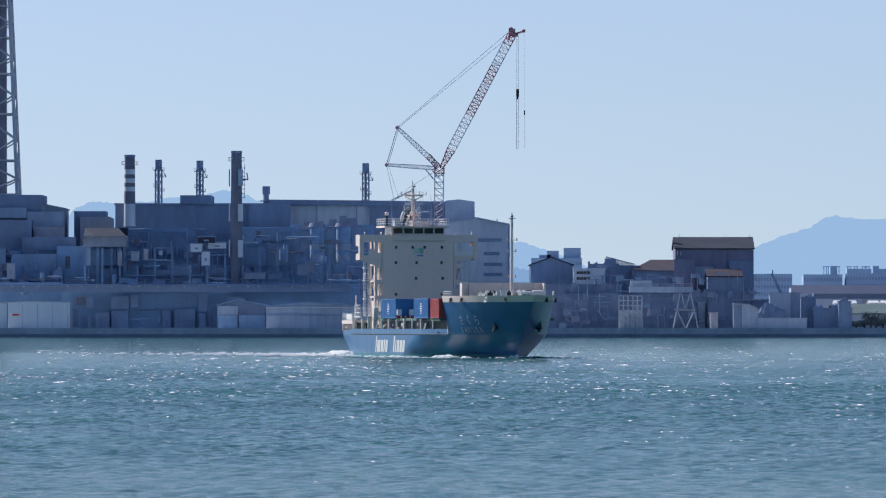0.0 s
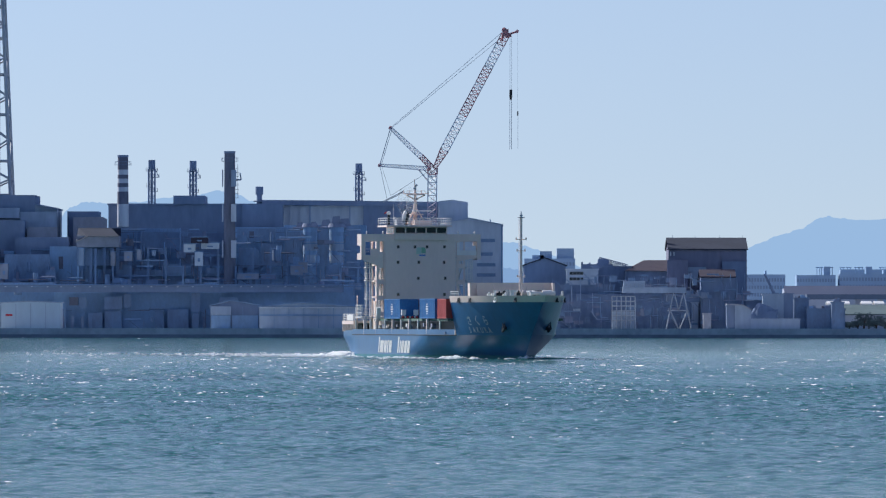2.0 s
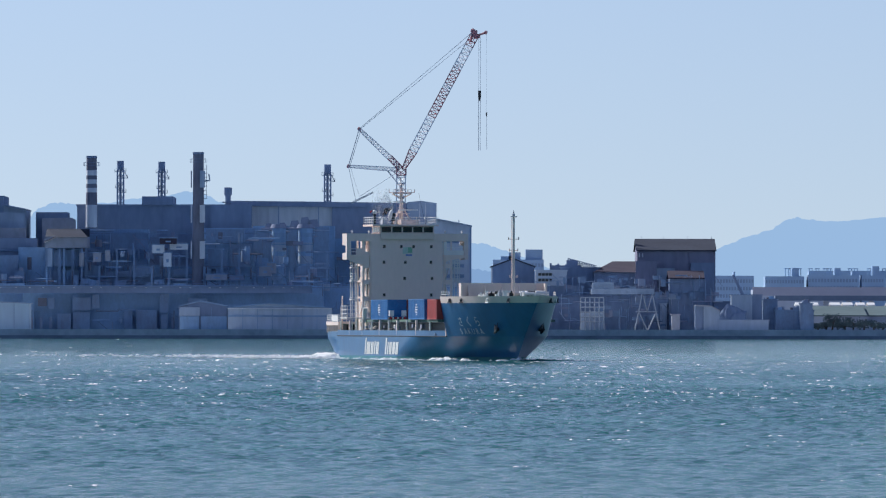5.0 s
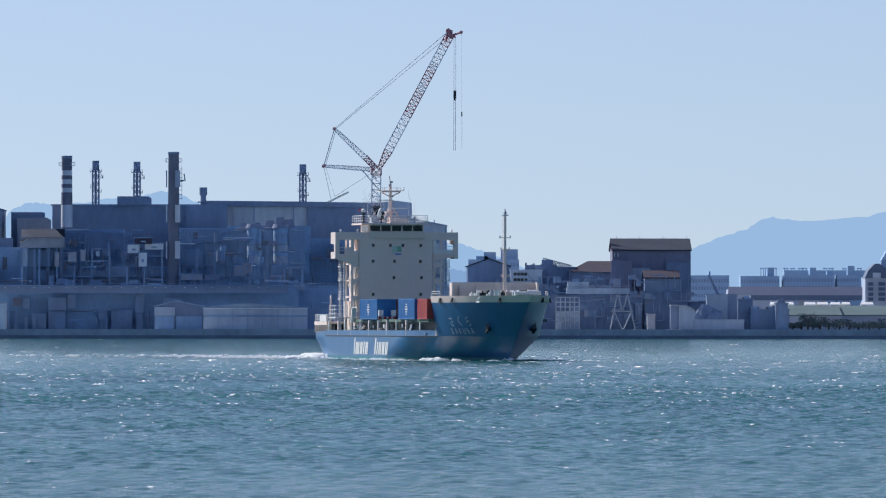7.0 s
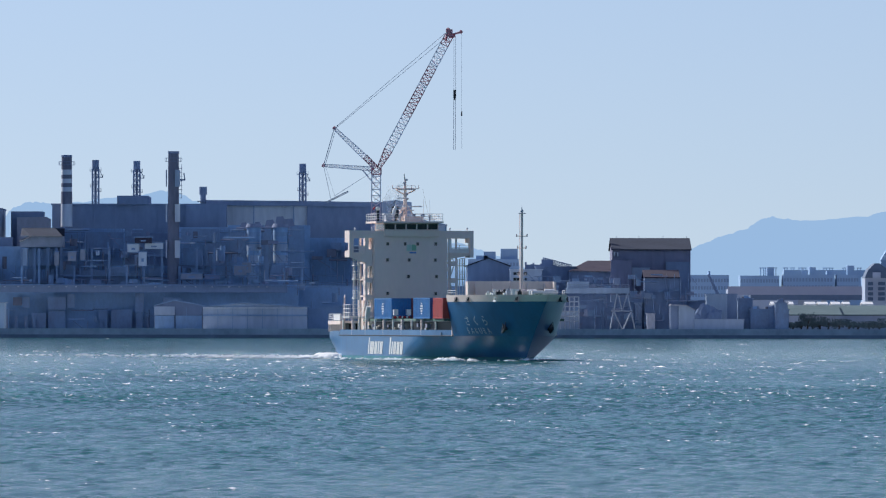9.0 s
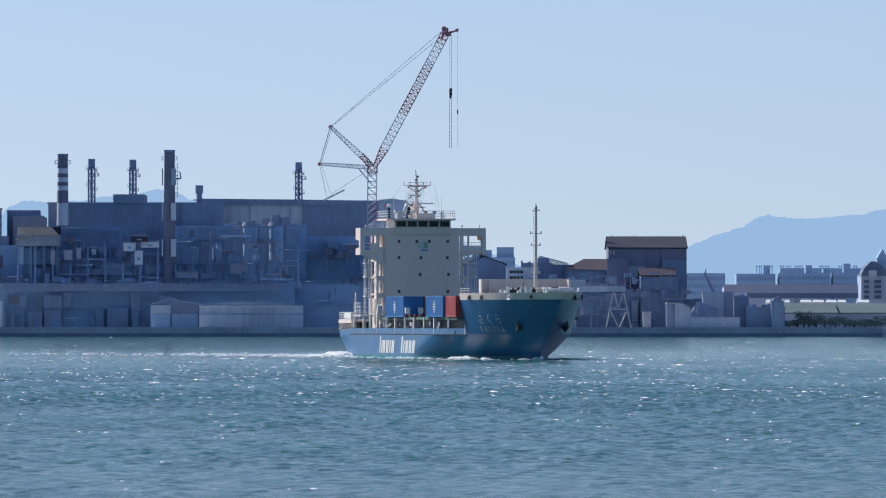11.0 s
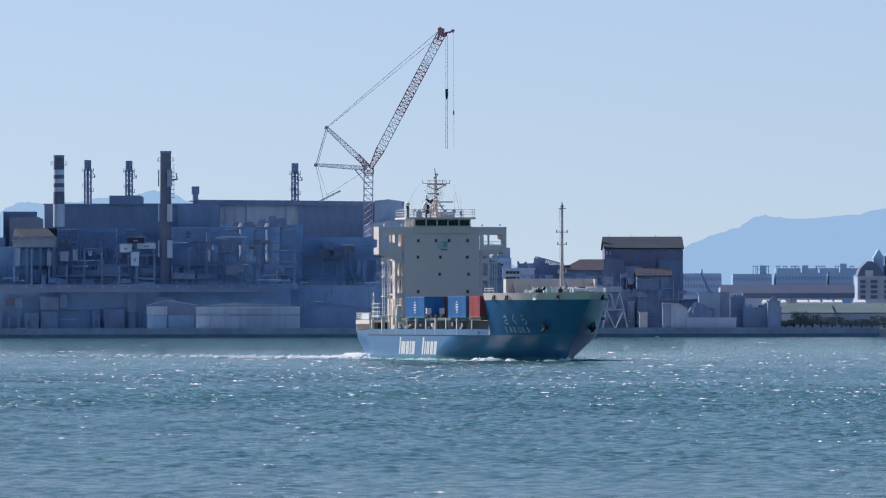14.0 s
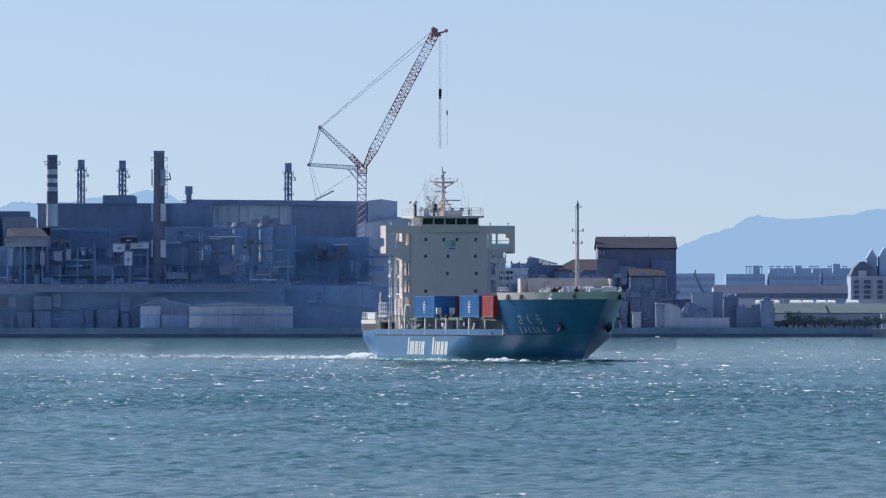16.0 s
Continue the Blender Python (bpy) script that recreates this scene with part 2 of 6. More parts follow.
def sea():
    rng = np.random.default_rng(5)
    spacing = lambda y: 0.33 * np.maximum(1.0, y / 450) * np.maximum(1.0, y / 1300) ** 1.5
    ys = [185.0]
    while ys[-1] < 2915:
        ys.append(ys[-1] + float(spacing(ys[-1])))
    ys = np.array([-4000, -800, 60, 170] + ys)
    cols = np.linspace(-1, 1, 400)
    half = 0.064 * np.maximum(ys, 150) + 22
    X = np.concatenate([np.full((len(ys), 1), -7000.0), -half[:, None] - 120, half[:, None] * cols[None, :],
                        half[:, None] + 120, np.full((len(ys), 1), 7000.0)], axis=1)
    Y = np.repeat(ys[:, None], X.shape[1], axis=1)
    Z = np.zeros_like(X)
    foam = np.zeros_like(X)
    wind = math.atan2(DRIFT[1], DRIFT[0])
    # fine rows jittered so that no line shows
    inner = slice(2, -2)
    xi, yi = X[4:, inner], Y[4:, inner]
    z, steep = np.zeros_like(xi), np.zeros_like(xi)
    gust = np.zeros_like(xi)
    for k in range(8):
        a = rng.uniform(0, 2 * math.pi)
        w = rng.uniform(40, 160)
        gust += np.sin((xi * math.cos(a) * 1.6 + yi * math.sin(a) * 0.6) * 2 * math.pi / w + rng.uniform(0, 6.3))
    gust = 1 + 0.07 * gust
    for k in range(46):
        length = 0.5 * (1.9 / 0.5) ** rng.random()
        amp = 0.0086 * length ** 0.25 * rng.uniform(0.6, 1.3)
        a = wind + rng.normal(0, 0.6)
        kk = 2 * math.pi / length
        fade = np.clip(length / (2.6 * spacing(yi)), 0, 1) ** 2
        ph = (xi * math.cos(a) + yi * math.sin(a)) * kk + rng.uniform(0, 6.3)
        c = np.cos(ph)
        z += amp * fade * (c + 0.25 * np.cos(2 * ph))
        steep += amp * kk * c
    lee = np.clip(0.36 + 0.70 * (yi - 240) / 320, 0.32, 1.0)      # quieter water under the near shore
    z *= gust * lee
    steep *= gust
    Z[4:, inner] = z
    s = steep / steep.std()
    # foam on the steepest crests alone, broken up along each crest
    crumb = np.sin(xi * 2.1 + 3 * np.sin(yi * 0.37)) + np.sin(yi * 1.3 + xi * 0.6)
    limit = 5.2 - 2.3 * np.clip((yi - 300) / 450, 0, 1)
    foam[4:, inner] = np.clip((s + 0.25 * crumb + rng.normal(0, 0.4, s.shape) - limit) * 3.0, 0, 1)
    verts = np.stack([X, Y, Z], axis=-1).reshape(-1, 3)
    nr, nc = X.shape
    i = np.arange(nr - 1)[:, None] * nc + np.arange(nc - 1)[None, :]
    quads = np.stack([i, i + 1, i + nc + 1, i + nc], axis=-1).reshape(-1, 4)
    me = bpy.data.meshes.new("sea")
    me.vertices.add(len(verts))
    me.vertices.foreach_set("co", verts.ravel().astype(np.float32))
    me.loops.add(quads.size)
    me.loops.foreach_set("vertex_index", quads.ravel().astype(np.int32))
    me.polygons.add(len(quads))
    me.polygons.foreach_set("loop_start", np.arange(0, quads.size, 4, dtype=np.int32))
    me.update(calc_edges=True)
    me.polygons.foreach_set("use_smooth", np.ones(len(quads), dtype=bool))
    at = me.attributes.new("foam", "FLOAT", "POINT")
    at.data.foreach_set("value", foam.ravel().astype(np.float32))
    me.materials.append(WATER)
    # white flecks painted for sun glints, a few as whitecaps, gathered on the crests
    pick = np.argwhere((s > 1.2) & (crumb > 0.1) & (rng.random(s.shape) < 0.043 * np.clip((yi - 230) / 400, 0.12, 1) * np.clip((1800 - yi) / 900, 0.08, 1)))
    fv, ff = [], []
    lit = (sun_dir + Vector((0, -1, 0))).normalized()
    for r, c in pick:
        # a few glint scraps along a crest, on its sunny flank, facing sun and viewer
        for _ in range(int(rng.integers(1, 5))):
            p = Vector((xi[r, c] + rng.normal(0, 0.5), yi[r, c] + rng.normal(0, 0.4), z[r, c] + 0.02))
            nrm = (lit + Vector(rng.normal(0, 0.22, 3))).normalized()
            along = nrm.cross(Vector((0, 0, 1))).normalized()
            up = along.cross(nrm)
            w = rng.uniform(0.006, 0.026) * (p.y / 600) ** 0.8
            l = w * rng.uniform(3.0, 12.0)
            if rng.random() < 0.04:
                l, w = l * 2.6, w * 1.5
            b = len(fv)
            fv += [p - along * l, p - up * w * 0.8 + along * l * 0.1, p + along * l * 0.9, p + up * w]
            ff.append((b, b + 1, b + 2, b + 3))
    fm = bpy.data.meshes.new("glint_spume")
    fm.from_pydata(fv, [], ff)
    fm.materials.append(GLINT_SPUME)
    flecks = tagged(new("spume_flecks", fm), "scattered white flecks standing in for sun glints, with some whitecap scraps", "foam", kind="stuff")
    return flecks, tagged(new("water", me), "choppy teal-blue sea with breaking crests and glints", "sea", kind="structure")


glint_spume, water = sea()

# ---- land ----
GROUND_Z = 2.6
bm = B()
box(bm, -7000, 7000, 2903, 9000, -4, GROUND_Z)
tagged(part("ground", bm, SOIL), "flat works ground behind the quay", "ground", kind="structure")
quay = tagged(part("quay_wall", box(B(), -1500, 162.58, 2899, 2908, 0.9, GROUND_Z + 0.25), CONCRETE),
              "long grey concrete quay wall along the works", "quay", kind="structure")
tagged(part("quay_foot", box(B(), -1500, 162.58, 2898.6, 2903.5, -3, 0.9), WETWALL),
       "dark tide-stained foot of the quay", "quay", kind="structure")
tagged(part("shore_wall", box(B(), 162.58, 1500, 2930, 2936, -3, 2.2), CONCRETE),
       "low dark sea wall farther along the shore", "quay", kind="structure")


def ridge(name, points, y, material, label, base=-20):
    """A far range of hills: its skyline runs through the points, with small uneven steps between."""
    rng = random.Random(3)
    bm = B()
    line = []
    for (x0, z0), (x1, z1) in zip(points, points[1:]):
        for k in range(6):
            u = k / 6
            line.append((x0 + (x1 - x0) * u, z0 + (z1 - z0) * (u * u * (3 - 2 * u) * 0.35 + u * 0.65) + rng.uniform(-0.5, 0.5)))
    line.append(points[-1])
    top = [bm.verts.new((x, y, z)) for x, z in line]
    back = [bm.verts.new((x, y + 60, base)) for x, z in line]
    foot = [bm.verts.new((x, y - 60, base)) for x, z in line]
    for i in range(len(line) - 1):
        bm.faces.new((foot[i], foot[i + 1], top[i + 1], top[i]))
        bm.faces.new((top[i], top[i + 1], back[i + 1], back[i]))
    return tagged(part(name, bm, material, smooth=True), label, "backdrop", kind="structure")


M = 4800
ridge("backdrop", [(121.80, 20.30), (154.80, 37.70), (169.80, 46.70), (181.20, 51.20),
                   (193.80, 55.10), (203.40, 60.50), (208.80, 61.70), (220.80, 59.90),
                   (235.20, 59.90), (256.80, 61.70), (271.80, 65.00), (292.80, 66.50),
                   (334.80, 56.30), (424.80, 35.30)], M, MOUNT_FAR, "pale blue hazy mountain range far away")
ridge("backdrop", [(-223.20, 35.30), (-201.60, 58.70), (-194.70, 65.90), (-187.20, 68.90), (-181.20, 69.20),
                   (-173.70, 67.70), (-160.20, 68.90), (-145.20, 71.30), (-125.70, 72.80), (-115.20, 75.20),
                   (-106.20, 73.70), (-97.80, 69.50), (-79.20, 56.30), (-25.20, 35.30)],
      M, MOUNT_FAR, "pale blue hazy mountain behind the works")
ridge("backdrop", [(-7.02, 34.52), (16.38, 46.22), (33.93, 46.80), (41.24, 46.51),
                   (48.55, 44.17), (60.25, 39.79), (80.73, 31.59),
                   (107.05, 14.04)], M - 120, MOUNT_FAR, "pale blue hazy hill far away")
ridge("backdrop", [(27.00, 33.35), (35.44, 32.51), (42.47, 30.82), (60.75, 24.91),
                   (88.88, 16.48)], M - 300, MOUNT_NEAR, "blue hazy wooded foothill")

G = GROUND_Z

# ---- the works on the far shore ----
def gable(bm, x0, x1, y0, y1, z0, eave, top, ridge_at=0.5):
    m = x0 + (x1 - x0) * ridge_at
    return prism(bm, [(x0, z0), (x1, z0), (x1, eave), (m, top), (x0, eave)], y0, y1)


def hall(name, label, x0, x1, y, depth, z1, wall, roof, category="factory hall", z0=None, lip=0.6):
    """A flat-roofed hall with a roof slab, wall panels between pilasters and a base."""
    h = thing(name, label, category, (0, 0, 0))
    z0 = G if z0 is None else z0
    part("wall", box(B(), x0, x1, y, y + depth, z0, z1 - 0.5), wall, h)
    part("roof", box(B(), x0 - lip, x1 + lip, y - lip, y + depth + lip, z1 - 0.5, z1), roof, h)
    n = max(2, round((x1 - x0) / 7))
    for k in range(n + 1):
        x = x0 + (x1 - x0) * k / n
        part("pilaster", box(B(), x - 0.22, x + 0.22, y - 0.3, y - 0.003, z0, z1 - 0.55), wall, h)
    return h


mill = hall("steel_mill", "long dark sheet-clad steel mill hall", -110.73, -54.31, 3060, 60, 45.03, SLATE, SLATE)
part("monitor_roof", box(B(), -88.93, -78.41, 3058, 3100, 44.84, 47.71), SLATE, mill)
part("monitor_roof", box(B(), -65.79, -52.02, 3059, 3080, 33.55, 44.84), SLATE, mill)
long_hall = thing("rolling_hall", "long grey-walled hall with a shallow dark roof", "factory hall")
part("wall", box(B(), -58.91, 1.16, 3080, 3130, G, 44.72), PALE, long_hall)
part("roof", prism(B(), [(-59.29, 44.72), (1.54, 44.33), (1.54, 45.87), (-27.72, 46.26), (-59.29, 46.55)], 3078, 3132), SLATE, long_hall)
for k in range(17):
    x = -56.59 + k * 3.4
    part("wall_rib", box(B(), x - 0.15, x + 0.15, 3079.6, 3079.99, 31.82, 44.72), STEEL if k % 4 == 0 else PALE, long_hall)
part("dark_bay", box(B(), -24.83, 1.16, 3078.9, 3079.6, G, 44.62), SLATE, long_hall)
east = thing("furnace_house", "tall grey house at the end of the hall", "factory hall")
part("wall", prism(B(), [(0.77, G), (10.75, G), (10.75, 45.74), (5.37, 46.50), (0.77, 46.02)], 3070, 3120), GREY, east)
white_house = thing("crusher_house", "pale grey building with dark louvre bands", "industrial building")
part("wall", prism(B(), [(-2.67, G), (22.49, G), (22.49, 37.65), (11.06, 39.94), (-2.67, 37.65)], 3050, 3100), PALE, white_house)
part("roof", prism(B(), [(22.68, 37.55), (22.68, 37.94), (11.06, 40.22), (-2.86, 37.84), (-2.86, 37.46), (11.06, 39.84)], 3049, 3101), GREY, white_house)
for z, a, b in ((425, 844, 888), (449, 856, 884), (468, 856, 889), (486, 856, 889)):
    w = part("louvre_band", box(B(), ((a - 784) * 0.190625), ((b - 784) * 0.190625), 3049.7, 3050.2, (4.1 + (574 - (z + 3)) * 0.190625), (4.1 + (574 - (z - 3)) * 0.190625)), STEEL, white_house, "dark louvre band")
    for k in range(3):
        zz = (4.1 + (574 - (z + 3)) * 0.190625) + 0.3 + 0.35 * k
        part("slat", box(B(), ((a - 784) * 0.190625), ((b - 784) * 0.190625), 3049.5, 3049.69, zz, zz + 0.12), GREY, w)
part("vent_pipe", rod(B(), (18.30, 3060, 38.03), (18.30, 3060, 39.75), 0.2), STEEL, white_house)
part("side_strip", box(B(), 21.92, 22.40, 3049.8, 3050.2, G, 37.27), STEEL, white_house)

# west end
west = thing("west_hall", "dark hall with a stepped grey-walled end", "factory hall")
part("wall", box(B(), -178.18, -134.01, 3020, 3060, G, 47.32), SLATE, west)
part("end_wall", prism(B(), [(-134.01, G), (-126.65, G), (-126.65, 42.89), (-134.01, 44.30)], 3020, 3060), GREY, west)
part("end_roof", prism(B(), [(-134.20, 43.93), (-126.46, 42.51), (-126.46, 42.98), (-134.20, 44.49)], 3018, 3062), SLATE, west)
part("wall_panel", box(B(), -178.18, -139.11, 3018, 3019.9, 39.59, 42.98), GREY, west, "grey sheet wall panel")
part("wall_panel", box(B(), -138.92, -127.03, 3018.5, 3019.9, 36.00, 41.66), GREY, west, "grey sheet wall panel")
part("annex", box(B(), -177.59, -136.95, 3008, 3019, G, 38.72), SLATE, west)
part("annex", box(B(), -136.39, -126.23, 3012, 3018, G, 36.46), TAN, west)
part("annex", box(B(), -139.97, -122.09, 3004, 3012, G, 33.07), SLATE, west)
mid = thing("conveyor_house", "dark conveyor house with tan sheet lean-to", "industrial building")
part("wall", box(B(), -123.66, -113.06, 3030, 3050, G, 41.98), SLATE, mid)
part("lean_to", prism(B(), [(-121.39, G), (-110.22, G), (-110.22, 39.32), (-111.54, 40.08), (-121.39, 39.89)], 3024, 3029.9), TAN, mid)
shed = thing("tan_shed", "tan sheet-metal shed with a pitched roof on tall legs", "shed")
part("wall", box(B(), -119.04, -105.02, 2992, 3015, 29.70, 33.44), TAN, shed)
bm = B()
for a, b in (((-119.41, 36.06), (-115.11, 36.06)),):
    v = [bm.verts.new(p) for p in ((-115.11, 2990, 33.25), (-104.84, 2990, 33.25), (-108.20, 3012, 36.24), (-119.23, 3012, 36.24))]
    bm.faces.new(v)
    v = [bm.verts.new(p) for p in ((-119.23, 2990, 31.38), (-115.11, 2990, 33.25), (-119.23, 3012, 36.24))]
    bm.faces.new(v)
    box(bm, -119.23, -105.02, 3011, 3012, 32.88, 36.15)
part("roof", bm, ROOFBROWN, shed)
for x in (-118.48, -114.37, -109.88, -105.40):
    part("leg", box(B(), x - 0.5, x + 0.5, 2993, 2994, G, 29.70), PIPE, shed)


def chimney(name, label, x, y, z0, z1, r0, r1, bands, material, parent=None):
    """A tapered round chimney built in courses; bands are (from, to, material) by height."""
    c = thing(name, label, "chimney")
    cuts = sorted({z0, z1, *[b for a in bands for b in a[:2]]})
    for a, b in zip(cuts, cuts[1:]):
        m = material
        for lo, hi, mm in bands:
            if lo - 1e-6 <= a and b <= hi + 1e-6:
                m = mm
        ra, rb = r0 + (r1 - r0) * (a - z0) / (z1 - z0), r0 + (r1 - r0) * (b - z0) / (z1 - z0)
        part("shaft", rod(B(), (x, y, a), (x, y, b), ra, rb, 20), m, c)
    bm = rod(B(), (x, y, z1 - 0.6), (x, y, z1 + 0.15), r1 * 1.07, r1 * 1.07, 20)
    part("rim", bm, SLATE, c)
    bm = B()
    for k in range(12):
        p, q = 2 * math.pi * k / 12, 2 * math.pi * (k + 1) / 12
        z = z1 - 3.2
        rr = r1 * 1.0 + 1.0
        for zz in (z, z + 1.1):
            rod(bm, (x + rr * math.cos(p), y + rr * math.sin(p), zz), (x + rr * math.cos(q), y + rr * math.sin(q), zz), 0.07, n=4)
        rod(bm, (x + rr * math.cos(p), y + rr * math.sin(p), z), (x + rr * math.cos(p), y + rr * math.sin(p), z + 1.1), 0.06, n=4)
    part("gallery", bm, SLATE, c)
    return c


D = 3055
chimney("striped_chimney", "dark chimney with pale painted bands", -105.87, D, 36.94, 61.19, 2.0, 1.75,
        [(54.70, 56.42, PALE), (51.83, 53.36, PALE), (48.97, 50.50, PALE), (37.13, 44.77, PALE)], SOOT)
big = chimney("tall_chimney", "broad dark rusty chimney beside the mill", -68.30, 2990, G, 61.28, 2.15, 1.75, [], SOOT)
for a, b in ((300, 330), (361, 392), (425, 456)):
    part("cladding_panel", box(B(), -67.77, -66.08, 2986.9, 2987.5, (4.1 + (574 - (b)) * 0.186690), (4.1 + (574 - (a)) * 0.186690)), GREY if a == 300 else PALE, big, "pale cladding strip")
    part("cladding_panel", box(B(), -70.76, -70.38, 2986.9, 2987.5, (4.1 + (574 - (b)) * 0.186690), (4.1 + (574 - (a)) * 0.186690)), PALE if a > 300 else RUST, big)
bm = B()
for k in range(8):
    z = 45.96 + k * 1.4
    rod(bm, (-66.34, 2989, z), (-65.41, 2988, z), 0.12, n=4)
    rod(bm, (-65.59, 2988, z), (-65.59, 2988, z + 1.4), 0.1, n=4)
rod(bm, (-66.34, 2988, 51.94), (-64.47, 2988, 51.94), 0.25)
rod(bm, (-64.47, 2988, 51.94), (-64.85, 2988, 54.18), 0.2)
part("ladder_cage", bm, SLATE, big)


def flare(x, y, z0, ztop, label):
    """A short dark stack head carried by a braced steel frame with galleries."""
    c = thing("braced_stack", label, "chimney", group="braced stacks")
    k = y / 16000
    zm = ztop - 16 * k
    part("head", rod(B(), (x, y, zm), (x, y, ztop), 6.3 * k, 6.3 * k, 14), SLATE, c)
    part("flue", rod(B(), (x, y, z0), (x, y, zm), 2.3 * k, 2.3 * k, 8), SLATE, c)
    for dx, dy in ((-5.5, -5.5), (5.5, -5.5), (-5.5, 5.5), (5.5, 5.5)):
        part("post", rod(B(), (x + dx * k, y + dy * k, z0), (x + dx * k, y + dy * k, zm), 0.28, n=5), SLATE, c)
    n = 5
    for i in range(n):
        a, b = z0 + (zm - z0) * i / n, z0 + (zm - z0) * (i + 1) / n
        for d in (-5.5, 5.5):
            part("brace", rod(B(), (x - 5.5 * k, y + d * k, a), (x + 5.5 * k, y + d * k, b), 0.13, n=4), SLATE, c)
            part("brace", rod(B(), (x + 5.5 * k, y + d * k, a), (x - 5.5 * k, y + d * k, b), 0.13, n=4), SLATE, c)
            part("ring_beam", rod(B(), (x + 5.5 * k, y + d * k, b), (x - 5.5 * k, y + d * k, b), 0.16, n=4), SLATE, c)
            part("ring_beam", rod(B(), (x + d * k, y + 5.5 * k, b), (x + d * k, y - 5.5 * k, b), 0.16, n=4), SLATE, c)
    for zz, w0, w1 in ((zm - 4 * k, -10, 10), (zm - 15 * k, 4, 13), (zm - 32 * k, -9, -3), (zm - 40 * k, 2, 10)):
        bm = box(B(), x + w0 * k, x + w1 * k, y - 7 * k, y + 4 * k, zz, zz + 0.2)
        rail(bm, [(x + w0 * k, y - 7 * k, zz), (x + w1 * k, y - 7 * k, zz), (x + w1 * k, y + 4 * k, zz)], 1.1, 0.06, 2)
        part("gallery", bm, SLATE, c)
    bm = rod(B(), (x + 13 * k, y, zm - 15 * k), (x + 8 * k, y, zm - 4 * k), 0.15, n=4)
    rod(bm, (x + 13 * k, y, zm - 15 * k), (x + 13 * k, y, zm - 9 * k), 0.12, n=4)
    part("vent_pipe", bm, SLATE, c)
    return c


flare(-96.61, 3070, 45.16, 59.94, "dark braced stack with galleries on the mill roof")
flare(-82.60, 3070, 47.66, 59.65, "dark braced stack with galleries on the mill roof")
flare(-26.54, 3100, 46.34, 59.32, "slim dark braced stack behind the long hall")
v = thing("roof_stack", "stubby dark stack on the mill roof", "chimney")
part("head", rod(B(), (-60.06, 3070, 48.23), (-60.06, 3070, 50.92), 1.35, n=14), SLATE, v)
part("flue", rod(B(), (-60.06, 3070, 44.78), (-60.06, 3070, 48.23), 1.0, n=10), SLATE, v)
part("gallery", box(B(), -61.98, -57.95, 3068, 3072, 45.74, 46.12), SLATE, v)

# lattice-braced tower stack at the west end
tower = thing("tower_stack", "tall dark red stack braced by a grey lattice tower", "chimney")
TX, TY = -156.44, 3075
part("flue", rod(B(), (TX, TY, G), (TX, TY, 164.38), 8.2, 8.0, 24), SOOT, tower, "dull dark red steel stack")
levels = [(48.11, 63.0), (59.64, 60.5), (75.40, 57.0), (89.05, 54.0), (101.35, 51.0), (112.11, 48.5), (125.95, 45.5), (141.32, 42.0), (158.62, 38.0)]
levels = [(6.79, 72.0), (27.93, 67.5)] + levels
kk = 3075 / 16000
corner = lambda z, w, i: (TX + (w if i in (0, 3) else -w) * kk, TY + (w if i in (2, 3) else -w) * kk * 0.9, z)
for i in range(4):
    part("tower_leg", rod(B(), corner(*levels[0], i), corner(*levels[-1], i), 0.62, n=8), GALV, tower, "grey tubular tower leg")
for (za, wa), (zb, wb) in zip(levels, levels[1:]):
    for i in range(4):
        j = (i + 1) % 4
        a, b, c, d = (Vector(corner(za, wa, i)), Vector(corner(za, wa, j)), Vector(corner(zb, wb, i)), Vector(corner(zb, wb, j)))
        m = (c + d) / 2
        s, t = a.lerp(c, 0.45), b.lerp(d, 0.45)
        part("ring_beam", rod(B(), c, d, 0.3, n=6), GALV, tower)
        for u, v in (((a + b) / 2, s), ((a + b) / 2, t), (m, s), (m, t)):
            part("brace", rod(B(), u, v, 0.3, n=6), GALV, tower)

# front sheds along the quay
def front_shed(x0, x1, y, depth, eave, top, wall, roof, label, ridge_at=0.5):
    s = thing("quay_shed", label, "shed", group="sheds along the quay")
    part("wall", gable(B(), x0, x1, y, y + depth, G, eave, top, ridge_at), wall, s)
    bm = B()
    m = x0 + (x1 - x0) * ridge_at
    prism(bm, [(x0 - 0.5, eave - 0.1), (m, top + 0.05), (x1 + 0.5, eave - 0.1), (x1 + 0.5, eave + 0.2), (m, top + 0.4), (x0 - 0.5, eave + 0.2)], y - 0.6, y + depth + 0.6)
    part("roof", bm, roof, s)
    n = max(2, round((x1 - x0) / 5))
    for k in range(1, n):
        x = x0 + (x1 - x0) * k / n
        part("wall_seam", box(B(), x - 0.08, x + 0.08, y - 0.12, y - 0.003, G, eave - 0.2), roof, s)
    return s


w = front_shed(-140.77, -121.57, 2925, 18, 11.05, 11.41, SHEDWHITE, GREY, "pale blue-white sheet shed on the quay")
part("sign_bar", box(B(), -139.30, -137.11, 2924.8, 2924.95, 6.84, 7.39), FLAG_RED, w)
front_shed(-165.83, -141.43, 2935, 18, 10.70, 11.62, SHEDWHITE, GREY, "pale blue-grey sheet shed on the quay")
w = front_shed(-73.38, -57.60, 2940, 18, 10.15, 11.80, SLATE, STEEL, "grey gabled shed with a pale upper wall behind the quay", 0.42)
part("pale_sheeting", box(B(), -73.29, -66.68, 2939.4, 2939.85, 7.22, 9.98), GREY, w)
part("open_bay", box(B(), -73.11, -66.86, 2939.5, 2939.8, G, 7.04), NAVY, w)
part("open_bay", box(B(), -66.31, -57.86, 2939.5, 2939.8, G, 7.04), NAVY, w)
